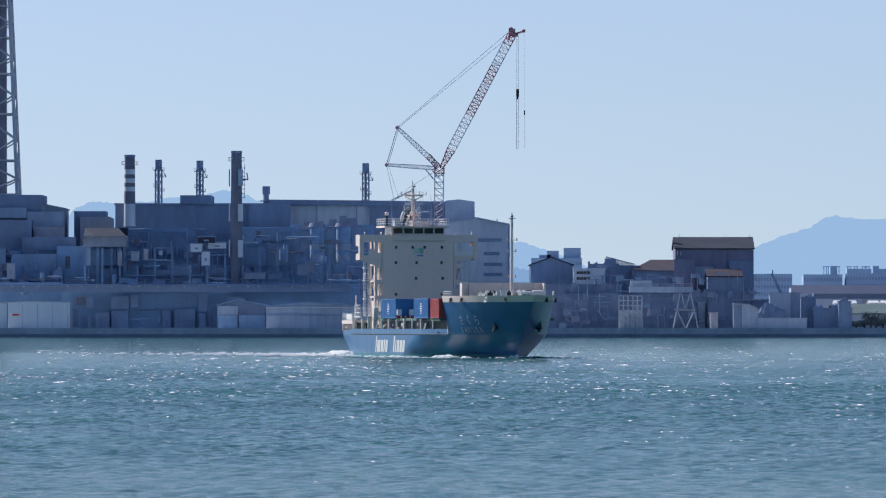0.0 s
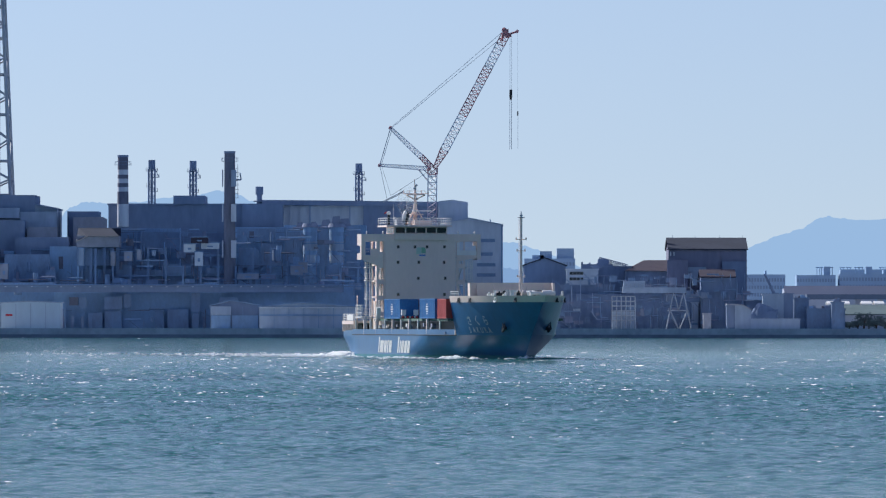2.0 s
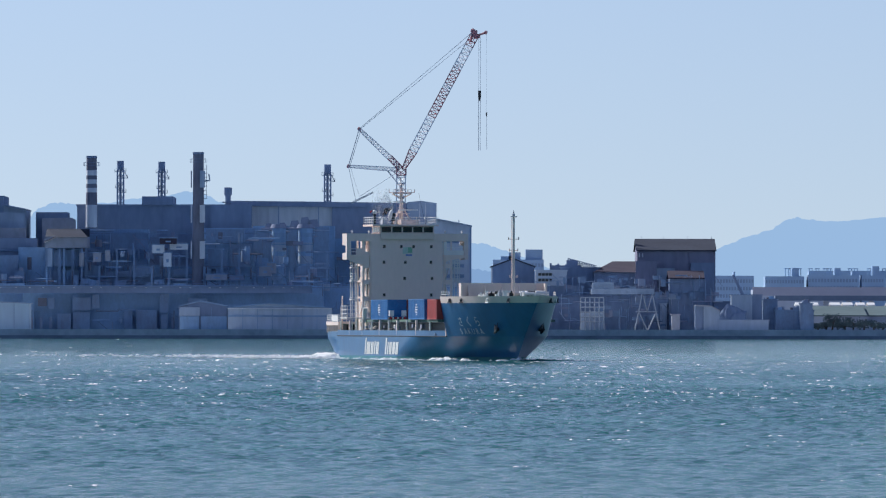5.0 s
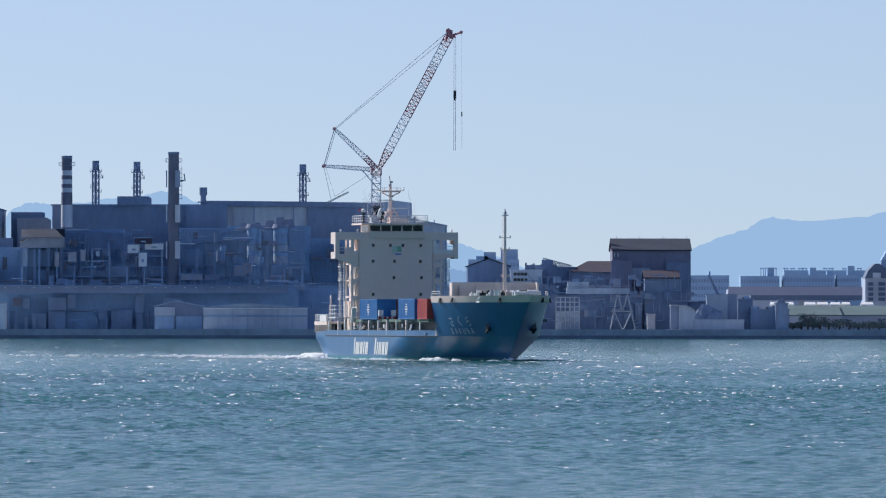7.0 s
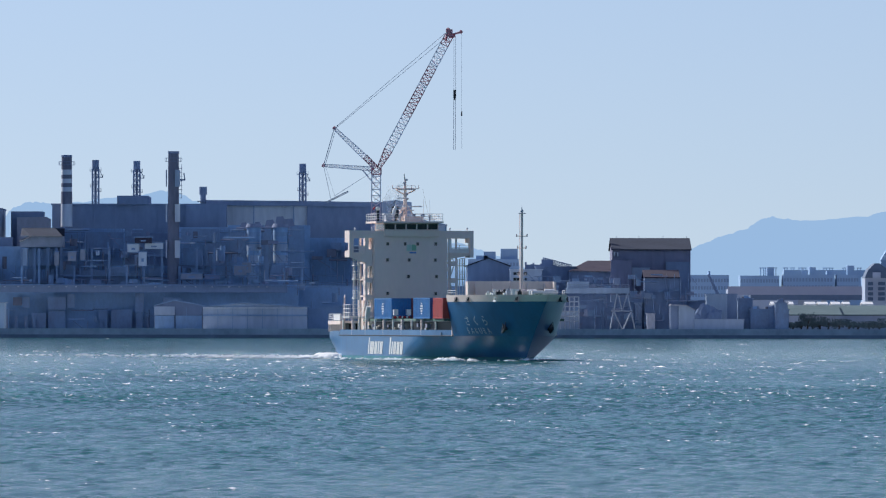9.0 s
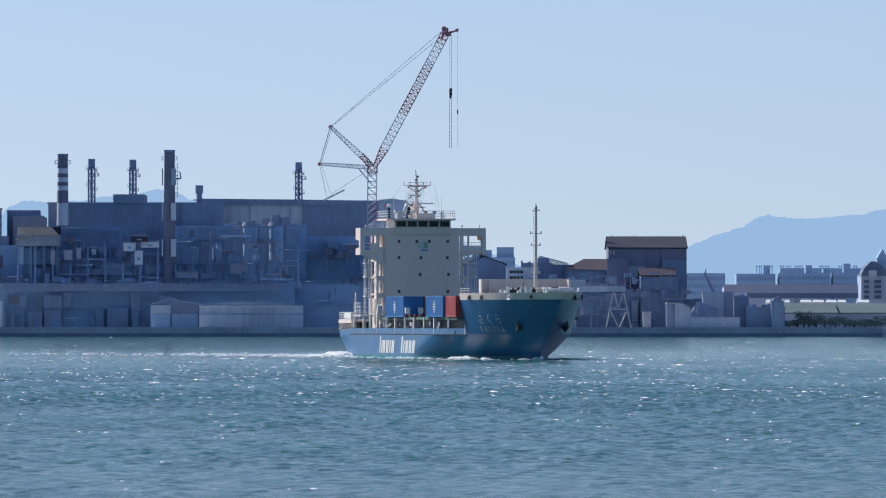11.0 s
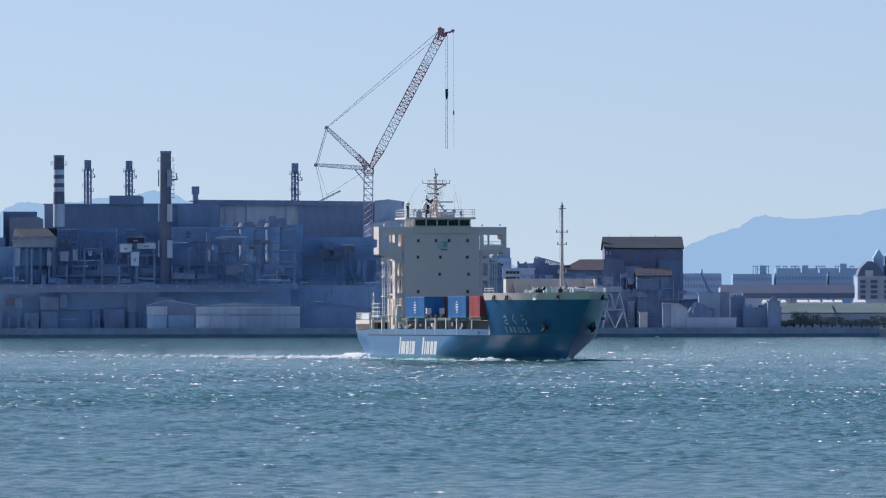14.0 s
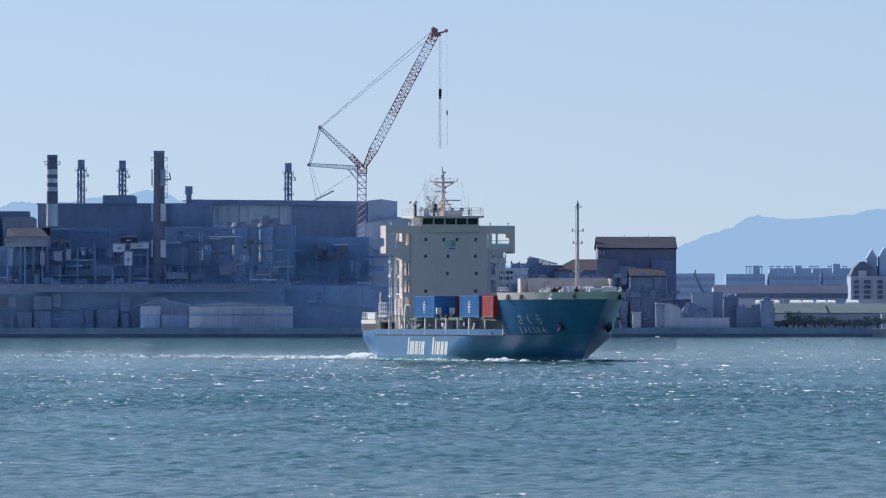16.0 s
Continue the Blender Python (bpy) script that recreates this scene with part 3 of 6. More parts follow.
w = front_shed(-57.22, -23.58, 2925, 18, 9.77, 11.05, GREY, STEEL, "long weathered grey shed with a dark band on the quay", 0.4)
part("wall_band", box(B(), -57.22, -23.58, 2924.5, 2924.85, 6.84, 7.39), STEEL, w, "dark band along the wall")
part("fascia", box(B(), -57.22, -23.58, 2924.2, 2924.85, 9.40, 9.66), PALE, w, "pale eaves fascia")
front_shed(-23.52, 2.94, 2940, 18, 8.88, 10.16, STEEL, STEEL, "dark shed behind the quay")

# the dark mass of plant in front of the halls
plant = thing("sinter_plant", "dark multi-level process plant with walkways", "industrial plant")
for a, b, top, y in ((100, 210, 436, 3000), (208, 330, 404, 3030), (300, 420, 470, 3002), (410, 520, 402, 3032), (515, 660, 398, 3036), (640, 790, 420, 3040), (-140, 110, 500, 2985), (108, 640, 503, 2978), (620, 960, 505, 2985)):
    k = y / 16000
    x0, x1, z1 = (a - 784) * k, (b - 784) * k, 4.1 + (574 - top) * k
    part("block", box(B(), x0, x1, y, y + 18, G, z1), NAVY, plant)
rng = random.Random(11)
for lev, (z, y) in enumerate(((506, 2972), (486, 2996), (468, 3000), (446, 3024), (428, 3026), (410, 3028))):
    k = y / 16000
    zz = 4.1 + (574 - z) * k
    bm = B()
    x0, x1 = ((-60 if lev == 0 else 205) - 784) * k, ((640 if lev else 960) - 784) * k
    box(bm, x0, x1, y - 2.2, y - 0.2, zz - 0.35, zz)
    part("walkway", bm, PIPE, plant)
    bm = B()
    rail(bm, [(x0, y - 2.2, zz), (x1, y - 2.2, zz)], 1.1, 0.06, 2)
    part("walkway_railing", bm, SLATE if lev in (0, 2) else PIPE, plant)


# flat darker panels stand in for the shade inside open bays
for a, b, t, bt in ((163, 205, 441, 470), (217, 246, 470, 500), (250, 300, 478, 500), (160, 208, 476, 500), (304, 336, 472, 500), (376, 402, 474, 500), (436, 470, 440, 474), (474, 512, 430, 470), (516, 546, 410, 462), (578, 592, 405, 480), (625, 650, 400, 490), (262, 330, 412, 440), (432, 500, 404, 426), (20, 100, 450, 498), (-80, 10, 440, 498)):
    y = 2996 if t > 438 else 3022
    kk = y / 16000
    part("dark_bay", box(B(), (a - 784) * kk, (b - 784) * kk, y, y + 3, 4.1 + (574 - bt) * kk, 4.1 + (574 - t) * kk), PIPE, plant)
for i in range(17):
    px = 150 + 31 * i
    part("column", box(B(), (px - 784) * 0.18675 - 0.3, (px - 784) * 0.18675 + 0.3, 2988, 2989, G, 4.1 + (574 - (438 if i % 3 else 470)) * 0.18675), PIPE, plant)


# the low range along the quay road: a dark gallery, rusty wall sheets and flat darker bay panels
low = thing("quay_range", "long low range with rusty wall sheets and a dark gallery", "industrial building")
part("gallery", box(B(), -171.52, -30.44, 2970, 2976, 14.68, 16.72), SLATE, low)
part("roof_edge", box(B(), -171.52, -30.44, 2969, 2976, 16.72, 17.00), SLATE, low)
lr = random.Random(31)
px = 118.0
while px < 470:
    wd = lr.uniform(12, 40)
    top, bot = lr.uniform(517.5, 526), lr.uniform(540, 552)
    if lr.random() < 0.4:
        part("wall_sheet", box(B(), (px - 784) * 0.185875, (px + wd - 784) * 0.185875, 2973.2 + 0.05 * lr.random(), 2975, 4.1 + (574 - bot) * 0.185875, 4.1 + (574 - top) * 0.185875), lr.choice((RUST, PIPE, PIPE, SOOT)), low)
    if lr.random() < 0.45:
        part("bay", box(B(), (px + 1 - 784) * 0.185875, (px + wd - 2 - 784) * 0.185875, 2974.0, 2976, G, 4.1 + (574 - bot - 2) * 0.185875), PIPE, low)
    if lr.random() < 0.5:
        part("door", box(B(), (px + 3 - 784) * 0.185875, (px + 8 - 784) * 0.185875, 2973.6, 2973.98, G, 4.1 + (574 - 560) * 0.185875), lr.choice((RUST, PIPE, SLATE)), low)
    px += wd + lr.uniform(1, 6)
for q in range(26):
    px = -60 + q * 26 + lr.uniform(-6, 6)
    part("yard_lamp", box(B(), (px - 784) * 0.185625 - 0.3, (px - 784) * 0.185625 + 0.3, 2969.4, 2969.95, 16.35, 16.65), PALE, low)


def east_clutter():
    """Pipes, ladders and boxes over the dark low halls beside the store."""
    rng = random.Random(77)
    groups = [(m, B()) for m in (PIPE, SLATE, RUST, GREY)]
    for _ in range(260):
        m, bm = rng.choice(groups[:1] * 9 + groups[:3] * 2 + groups)
        px, py = rng.uniform(985, 1335), rng.uniform(482, 574)
        y = 2966 - rng.uniform(0, 6)
        kk = y / 16000
        x, z = (px - 784) * kk, 4.1 + (574 - py) * kk
        r = rng.random()
        if py < 520 and px < 1195:
            y, kk = 2974 - rng.uniform(0, 4), 2974 / 16000
        if r < 0.35:
            rod(bm, (x, y, z), (x, y, max(G, z - rng.uniform(2, 7))), rng.uniform(0.05, 0.16), n=5)
        elif r < 0.55:
            rod(bm, (x, y, z), (x + rng.uniform(2, 7), y, z), rng.uniform(0.08, 0.25), n=5)
        elif r < 0.85:
            a, h = rng.uniform(0.6, 3.2), rng.uniform(0.6, 2.4)
            box(bm, x, x + a, y, y + 2, max(G, z - h), max(G + 0.4, z))
        else:
            rod(bm, (x, y, z), (x + rng.uniform(2, 5), y, max(G, z - rng.uniform(2, 5))), 0.12, n=4)
    for m, bm in groups:
        tagged(part("pipework", bm, m), "weathered pipes, ladders and boxes on low halls", "pipework", kind="stuff")


east_clutter()


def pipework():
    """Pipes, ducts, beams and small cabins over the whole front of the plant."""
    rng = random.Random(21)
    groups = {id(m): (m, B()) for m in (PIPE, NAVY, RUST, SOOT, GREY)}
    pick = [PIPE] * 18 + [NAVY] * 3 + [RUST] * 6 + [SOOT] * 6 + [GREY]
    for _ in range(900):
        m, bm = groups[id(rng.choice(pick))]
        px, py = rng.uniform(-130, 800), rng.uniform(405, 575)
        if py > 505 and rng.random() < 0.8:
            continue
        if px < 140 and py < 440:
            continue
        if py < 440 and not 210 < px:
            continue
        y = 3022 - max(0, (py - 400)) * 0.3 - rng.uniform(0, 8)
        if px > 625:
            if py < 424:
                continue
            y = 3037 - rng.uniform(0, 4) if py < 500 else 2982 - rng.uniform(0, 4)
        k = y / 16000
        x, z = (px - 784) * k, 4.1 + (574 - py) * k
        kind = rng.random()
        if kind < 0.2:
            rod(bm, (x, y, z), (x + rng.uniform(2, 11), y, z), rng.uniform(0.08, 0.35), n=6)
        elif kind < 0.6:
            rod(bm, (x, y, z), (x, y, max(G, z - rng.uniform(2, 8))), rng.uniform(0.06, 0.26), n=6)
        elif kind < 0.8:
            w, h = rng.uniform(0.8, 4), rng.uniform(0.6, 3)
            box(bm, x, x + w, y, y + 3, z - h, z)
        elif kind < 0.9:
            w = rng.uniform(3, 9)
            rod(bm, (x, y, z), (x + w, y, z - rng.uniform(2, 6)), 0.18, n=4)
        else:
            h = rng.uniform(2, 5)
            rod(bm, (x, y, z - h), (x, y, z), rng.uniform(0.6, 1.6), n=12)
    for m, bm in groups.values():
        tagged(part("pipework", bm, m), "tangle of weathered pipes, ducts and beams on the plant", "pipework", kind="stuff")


pipework()


def silo(px, r, top, bottom, label):
    c = thing("silo", label, "silo", group="silos")
    y = 3014
    k = y / 16000
    x = (px - 784) * k
    z1, z0 = 4.1 + (574 - top) * k, 4.1 + (574 - bottom) * k
    part("shell", rod(B(), (x, y, z0), (x, y, z1), r * k, n=20), NAVY, c)
    for a, b in ((0.08, 0.16), (0.26, 0.42), (0.5, 0.64)):
        part("pale_course", rod(B(), (x, y, z1 + (z0 - z1) * b), (x, y, z1 + (z0 - z1) * a), r * k + 0.06, n=20), GREY if a > 0.2 else STEEL, c, "pale sheet course")
    bm = rod(B(), (x, y, z1), (x, y, z1 + 1.3), r * k * 1.25, r * k * 1.0, 20)
    part("cap", bm, RUST, c, "dull brown domed cap")
    for d in (-0.8, 0.8):
        part("leg", rod(B(), (x + d * r * k, y, G), (x + d * r * k, y, z0), 0.35, n=6), RUST, c)
    for f in (0.3, 0.7):
        part("hoop", rod(B(), (x, y, z1 + (z0 - z1) * f), (x, y, z1 + (z0 - z1) * f + 0.4), r * k + 0.25, n=20), STEEL, c)


silo(561, 12.5, 402, 500, "dark steel silo with pale sheet courses")
silo(608, 13.0, 402, 500, "dark steel silo with pale sheet courses")

# cabins and boxes that catch the eye
def cabin(a, b, top, bottom, y, material, label):
    k = y / 16000
    c = thing("plant_cabin", label, "cabin", group="plant cabins")
    x0, x1, z0, z1 = (a - 784) * k, (b - 784) * k, 4.1 + (574 - bottom) * k, 4.1 + (574 - top) * k
    part("wall", box(B(), x0, x1, y, y + 4, z0, z1), material, c)
    part("roof", box(B(), x0 - 0.25, x1 + 0.25, y - 0.3, y + 4.2, z1, z1 + 0.3), STEEL, c)
    if x1 - x0 > 1.5:
        part("opening", box(B(), x0 + 0.35 * (x1 - x0), x0 + 0.65 * (x1 - x0), y - 0.06, y - 0.003, z0 + 0.3 * (z1 - z0), z0 + 0.55 * (z1 - z0)), STEEL, c)
    return c


for nth, (a, b, t, bt, m) in enumerate(((337, 358, 432, 446, PALE), (368, 400, 430, 440, PALE), (357, 371, 446, 470, PALE), (12, 26, 467, 494, TAN), (208, 216, 446, 470, TAN), (232, 246, 446, 462, TAN),
                      (254, 262, 442, 460, TAN), (152, 160, 440, 470, GREY), (281, 287, 444, 452, GREY), (540, 556, 464, 482, TAN), (526, 548, 470, 486, TAN), (432, 470, 484, 494, TAN), (474, 500, 486, 494, RUST), (350, 380, 420, 430, REDROOF))):
    cabin(a, b, t, bt, 2987.5 - 0.31 * nth, m, {"pale_cladding": "small pale sheet cabin on the plant", "tan_sheet": "small tan sheet hood on the plant", "grey_cladding": "small grey sheet hood on the plant"}.get(m.name, "small rusty hood on the plant"))
duct = thing("top_duct", "dark dust duct and hoods above the silos", "duct")
for a, b, top in ((560, 576, 392), (580, 600, 388), (598, 618, 382), (612, 634, 386), (536, 552, 393)):
    part("hood", prism(B(), [((a - 784) * 0.1896, 36.72), ((b - 784) * 0.1896, 36.72), ((b - 5 - 784) * 0.1896, 4.1 + (574 - top) * 0.1896), ((a + 3 - 784) * 0.1896, 4.1 + (573 - top) * 0.1896)], 3032, 3036), RUST, duct)
part("cross_duct", rod(B(), (-48.12, 3031, 36.4), (-27.28, 3031, 36.9), 0.35, n=10), RUST, duct)

# the crawler crane behind the works
def crane():
    c = thing("crawler_crane", "tall red and white lattice luffing crane", "crane")
    y = 3044
    k = y / 16000
    P = lambda a, b, d=0.0: Vector(((a - 784) * k, y + d, 4.1 + (574 - b) * k))
    # main mast
    part("lower_mast", lattice(B(), P(774.5, 570), P(776.8, 357), 15.5 * k, 19, 0.26), CRANE_HAZED, c, "red lattice mast foot, paled for haze")
    part("mast", lattice(B(), P(776.8, 357), P(777.5, 300), 15.5 * k, 5, 0.26), CRANE_WHITE, c, "white lattice mast")
    part("mast_top", lattice(B(), P(777.5, 308), P(777.5, 297), 16.5 * k, 1, 0.3), CRANE_RED, c)
    # luffing jib: red foot and head, bands of red and white between
    a, b = P(781, 298), P(906, 62)
    cuts = [0, 0.14, 0.24, 0.40, 0.60, 0.64, 0.76, 0.80, 0.93, 1.0]
    tones = [CRANE_RED, CRANE_WHITE, CRANE_WHITE, CRANE_RED, CRANE_WHITE, CRANE_RED, CRANE_WHITE, CRANE_WHITE, CRANE_RED]
    for u, v2, m in zip(cuts, cuts[1:], tones):
        n = max(2, round((v2 - u) * 34))
        wide = (lambda t: 0.35 + 0.65 * t) if u == 0 else (lambda t: 1.0)
        part("jib_section", lattice(B(), a.lerp(b, u), a.lerp(b, v2), 14.5 * k, n, 0.21, wide), m, c)
    bm = B()
    d = (b - a).normalized()
    box(bm, P(901, 0).x, P(912, 0).x, y - 1.2, y + 1.2, P(0, 64).z, P(0, 51).z)
    rod(bm, P(906, 64), P(917, 62), 0.5)
    rod(bm, P(912, 60), P(928, 55), 0.35)
    bmesh.ops.create_icosphere(bm, subdivisions=1, radius=0.7, matrix=Matrix.Translation(P(927, 55)))
    bmesh.ops.create_icosphere(bm, subdivisions=1, radius=0.9, matrix=Matrix.Translation(P(904, 52)))
    rod(bm, P(902, 60), P(900, 72), 0.4)
    part("jib_head", bm, CRANE_RED, c)
    # two back struts
    part("upper_strut", lattice(B(), P(775, 294), P(703, 226), 8.5 * k, 16, 0.18, lambda t: 1.0 - 0.75 * max(0, t - 0.4)), CRANE_WHITE, c)
    part("lower_strut", lattice(B(), P(772, 298), P(684, 292), 6.5 * k, 16, 0.17, lambda t: 1.0 - 0.6 * max(0, t - 0.4)), CRANE_WHITE, c)
    part("strut_foot", lattice(B(), P(776, 296), P(757, 276), 8.8 * k, 4, 0.24), CRANE_RED, c)
    bm = B()
    for q in (P(703, 226), P(684, 292)):
        bmesh.ops.create_icosphere(bm, subdivisions=1, radius=0.75, matrix=Matrix.Translation(q))
    part("strut_head", bm, CRANE_RED, c)
    bm = B()
    for o in (-1.2, 1.2):
        rod(bm, P(703, 226, o), P(684, 292, o), 0.16, n=4)
        rod(bm, P(706, 227, o), P(687, 291, o), 0.1, n=4)
        rod(bm, P(703, 226, o), P(901, 56, o), 0.06, n=4)
        rod(bm, P(703, 228, o), P(897, 68, o), 0.06, n=4)
    rod(bm, P(703, 226), P(905, 53), 0.04, n=4)
    for o in (-1.2, 1.2):
        rod(bm, P(684, 292, o), P(697, 352, o), 0.09, n=4)
        rod(bm, P(687, 292, o), P(705, 350, o), 0.06, n=4)
    rod(bm, P(772, 302), P(705, 345), 0.08, n=4)
    part("pendant", bm, GALV, c, "taut grey pendant ropes")
    bm = B()
    rod(bm, P(753, 300), P(778, 330), 0.25, n=5)
    rod(bm, P(760, 298), P(778, 315), 0.2, n=5)
    part("knee_brace", bm, CRANE_WHITE, c)
    part("backstay_boom", lattice(B(), P(690, 357), P(728, 338), 2.2 * k, 10, 0.12), GALV, c)
    # hoist ropes, hook block and whip line
    bm = B()
    for o in (914.5, 917.5):
        rod(bm, P(o, 64), P(o, 158), 0.07, n=4)
        rod(bm, P(o - 0.2, 172), P(o - 0.4, 264), 0.11, n=4)
    rod(bm, P(928, 57), P(928, 197), 0.035, n=4)
    rod(bm, P(928.5, 204), P(928.5, 262), 0.06, n=4)
    part("hoist_rope", bm, GALV, c)
    bm = box(B(), P(913.5, 0).x, P(918.5, 0).x, y - 0.8, y + 0.8, P(0, 172).z, P(0, 158).z)
    rod(bm, P(916, 172), P(916, 176), 0.3)
    part("hook_block", bm, DARK, c, "dark hook block")
    part("whip_hook", rod(B(), P(928.3, 204), P(928.3, 196), 0.25), DARK, c)
    part("carbody", box(B(), P(755, 0).x, P(798, 0).x, y - 5, y + 5, G, G + 6), CRANE_RED, c)


crane()

# ---- buildings east of the works ----
def house(name, label, a, b, eave, top, y, depth, wall, roof, ridge_at=0.5, category="industrial building", overhang=0.5):
    k = y / 16000
    c = thing(name, label, category)
    x0, x1, ze, zt = (a - 784) * k, (b - 784) * k, 4.1 + (574 - eave) * k, 4.1 + (574 - top) * k
    part("wall", gable(B(), x0, x1, y, y + depth, G, ze, zt, ridge_at), wall, c)
    m = x0 + (x1 - x0) * ridge_at
    part("roof", prism(B(), [(x0 - overhang, ze - 0.1), (m, zt), (x1 + overhang, ze - 0.1), (x1 + overhang, ze + 0.25), (m, zt + 0.4), (x0 - overhang, ze + 0.25)], y - overhang, y + depth), roof, c)
    return c


def block(name, label, a, b, top, y, depth, material, category="industrial building", roof=None):
    k = y / 16000
    c = thing(name, label, category)
    x0, x1, zt = (a - 784) * k, (b - 784) * k, 4.1 + (574 - top) * k
    part("wall", box(B(), x0, x1, y, y + depth, G, zt - 0.35), material, c)
    part("roof", box(B(), x0 - 0.3, x1 + 0.3, y - 0.3, y + depth + 0.3, zt - 0.35, zt), roof or material, c)
    return c


def pitched(name, label, a, b, eave, top, y, depth, wall, roof):
    """A building seen broadside: the roof slopes up and away from the water."""
    k = y / 16000
    c = thing(name, label, "industrial building")
    x0, x1, ze, zt = (a - 784) * k, (b - 784) * k, 4.1 + (574 - eave) * k, 4.1 + (574 - top) * k
    bm = B()
    o = [(y, G), (y, ze), (y + depth / 2, zt - 0.1), (y + depth, ze), (y + depth, G)]
    l, r = [bm.verts.new((x0, q, z)) for q, z in o], [bm.verts.new((x1, q, z)) for q, z in o]
    bm.faces.new(l)
    bm.faces.new(r[::-1])
    for i in range(5):
        j = (i + 1) % 5
        bm.faces.new((l[j], l[i], r[i], r[j]))
    part("wall", bm, wall, c)
    bm = B()
    for q0, q1, z0, z1 in ((y - 0.8, y + depth / 2, ze - 0.15, zt), (y + depth + 0.8, y + depth / 2, ze - 0.15, zt)):
        v = [bm.verts.new(p) for p in ((x0 - 0.5, q0, z0), (x1 + 0.5, q0, z0), (x1 + 0.5, q1, z1), (x0 - 0.5, q1, z1),
                                       (x0 - 0.5, q0, z0 + 0.4), (x1 + 0.5, q0, z0 + 0.4), (x1 + 0.5, q1, z1 + 0.4), (x0 - 0.5, q1, z1 + 0.4))]
        for f in ((3, 2, 1, 0), (4, 5, 6, 7), (0, 1, 5, 4), (1, 2, 6, 5), (2, 3, 7, 6), (3, 0, 4, 7)):
            bm.faces.new([v[i] for i in f])
    part("roof", bm, roof, c)
    n = max(2, round((x1 - x0) / 4))
    for i in range(n + 1):
        x = x0 + (x1 - x0) * i / n
        part("wall_rib", box(B(), x - 0.14, x + 0.14, y - 0.25, y - 0.003, G, ze - 0.2), wall, c)
    return c


house("gabled_store", "dark gabled store with a brown roof", 939, 1013, 470, 456.5, 3000, 40, SLATE, ROOFBROWN, 0.5)
big_store = pitched("raw_material_store", "tall brown sheet-clad store with a sloped roof", 1196, 1333, 441, 421, 2990, 36, BROWN, ROOFBROWN)
part("dark_lower_wall", box(B(), 94.53, 102.56, 2988.6, 2989.6, G, 25.02), SLATE, big_store)
part("pale_panel", box(B(), 82.20, 89.30, 2988.6, 2989.6, 19.42, 23.15), GREY, big_store, "pale weathered wall patch")
for x in (1198, 1204):
    part("side_window", box(B(), ((x - 784) * 0.186812), ((x + 2 - 784) * 0.186812), 2988.9, 2989.6, 26.89, 28.20), PALE, big_store)
part("lower_wing", box(B(), 76.30, 83.21, 2985, 2988, G, 25.55), BROWN, big_store)
for px in (1205, 1245, 1288, 1330):
    x = (px - 784) * 2990 / 16000
    part("lightning_rod", rod(B(), (x, 3008, 32.69), (x, 3008, 33.81), 0.09, n=4), SLATE, big_store)
pitched("lean_to_store", "dark lean-to with a faded red roof", 1253, 1312, 490, 478, 2965, 20, SLATE, REDROOF)
red = thing("red_roofed_shed", "dark shed with a faded red hipped roof", "industrial building")
part("wall", box(B(), 62.71, 78.81, 2995, 3040, G, 22.07), SLATE, red)
bm = B()
v = [bm.verts.new(p) for p in ((62.33, 2994, 21.88), (78.99, 2994, 21.88), (78.99, 3041, 21.88), (62.33, 3041, 21.88),
                               (69.26, 3017, 25.63), (78.99, 3017, 25.63))]
for f in ((0, 1, 5, 4), (1, 2, 5), (2, 3, 4, 5), (3, 0, 4), (3, 2, 1, 0)):
    bm.faces.new([v[q] for q in f])
part("roof", bm, REDROOF, red)
o = block("site_office", "white flat-roofed site office with window bands", 1015, 1071, 475, 2990, 14, PALE, "office")
for z in (483, 493):
    w = part("window_band", box(B(), 44.10, 48.77, 2989.85, 2990.1, (4.1 + (574 - (z + 2.5)) * 0.186875), (4.1 + (574 - (z - 2.5)) * 0.186875)), PANE, o)
    for q in range(5):
        x = 44.10 + q * 1.15
        part("mullion", box(B(), x - 0.06, x + 0.06, 2989.78, 2989.84, (4.1 + (574 - (z + 2.5)) * 0.186875), (4.1 + (574 - (z - 2.5)) * 0.186875)), PALE, w)
block("dark_annex", "dark low annex below the office", 936, 1100, 503, 2975, 12, SLATE)
block("dark_annex", "dark low hall under the gantry", 1000, 1260, 520, 2972, 12, SLATE)
block("dark_annex", "dark low annex beside the store", 1060, 1130, 470, 3000, 20, SLATE)

conv = thing("stacker_conveyor", "dark lattice conveyor boom over the roofs", "conveyor")
part("boom", lattice(B(), (54.18, 3010, 25.73), (63.59, 3010, 23.29), 1.6, 12, 0.2), SLATE, conv)
part("head", box(B(), 53.80, 57.57, 3008, 3012, 23.66, 25.92), SLATE, conv)
bm = B()
for q in range(14):
    px = 1042 + q * 3.4
    rod(bm, ((px - 784) * 3010 / 16000, 3010, 21.78), ((px - 784) * 3010 / 16000, 3010, 4.1 + (574 - 463 - (q * 7 % 9)) * 3010 / 16000), 0.35, n=5)
box(bm, 48.54, 58.51, 3009, 3012, 21.78, 24.23)
part("machinery", bm, SLATE, conv)

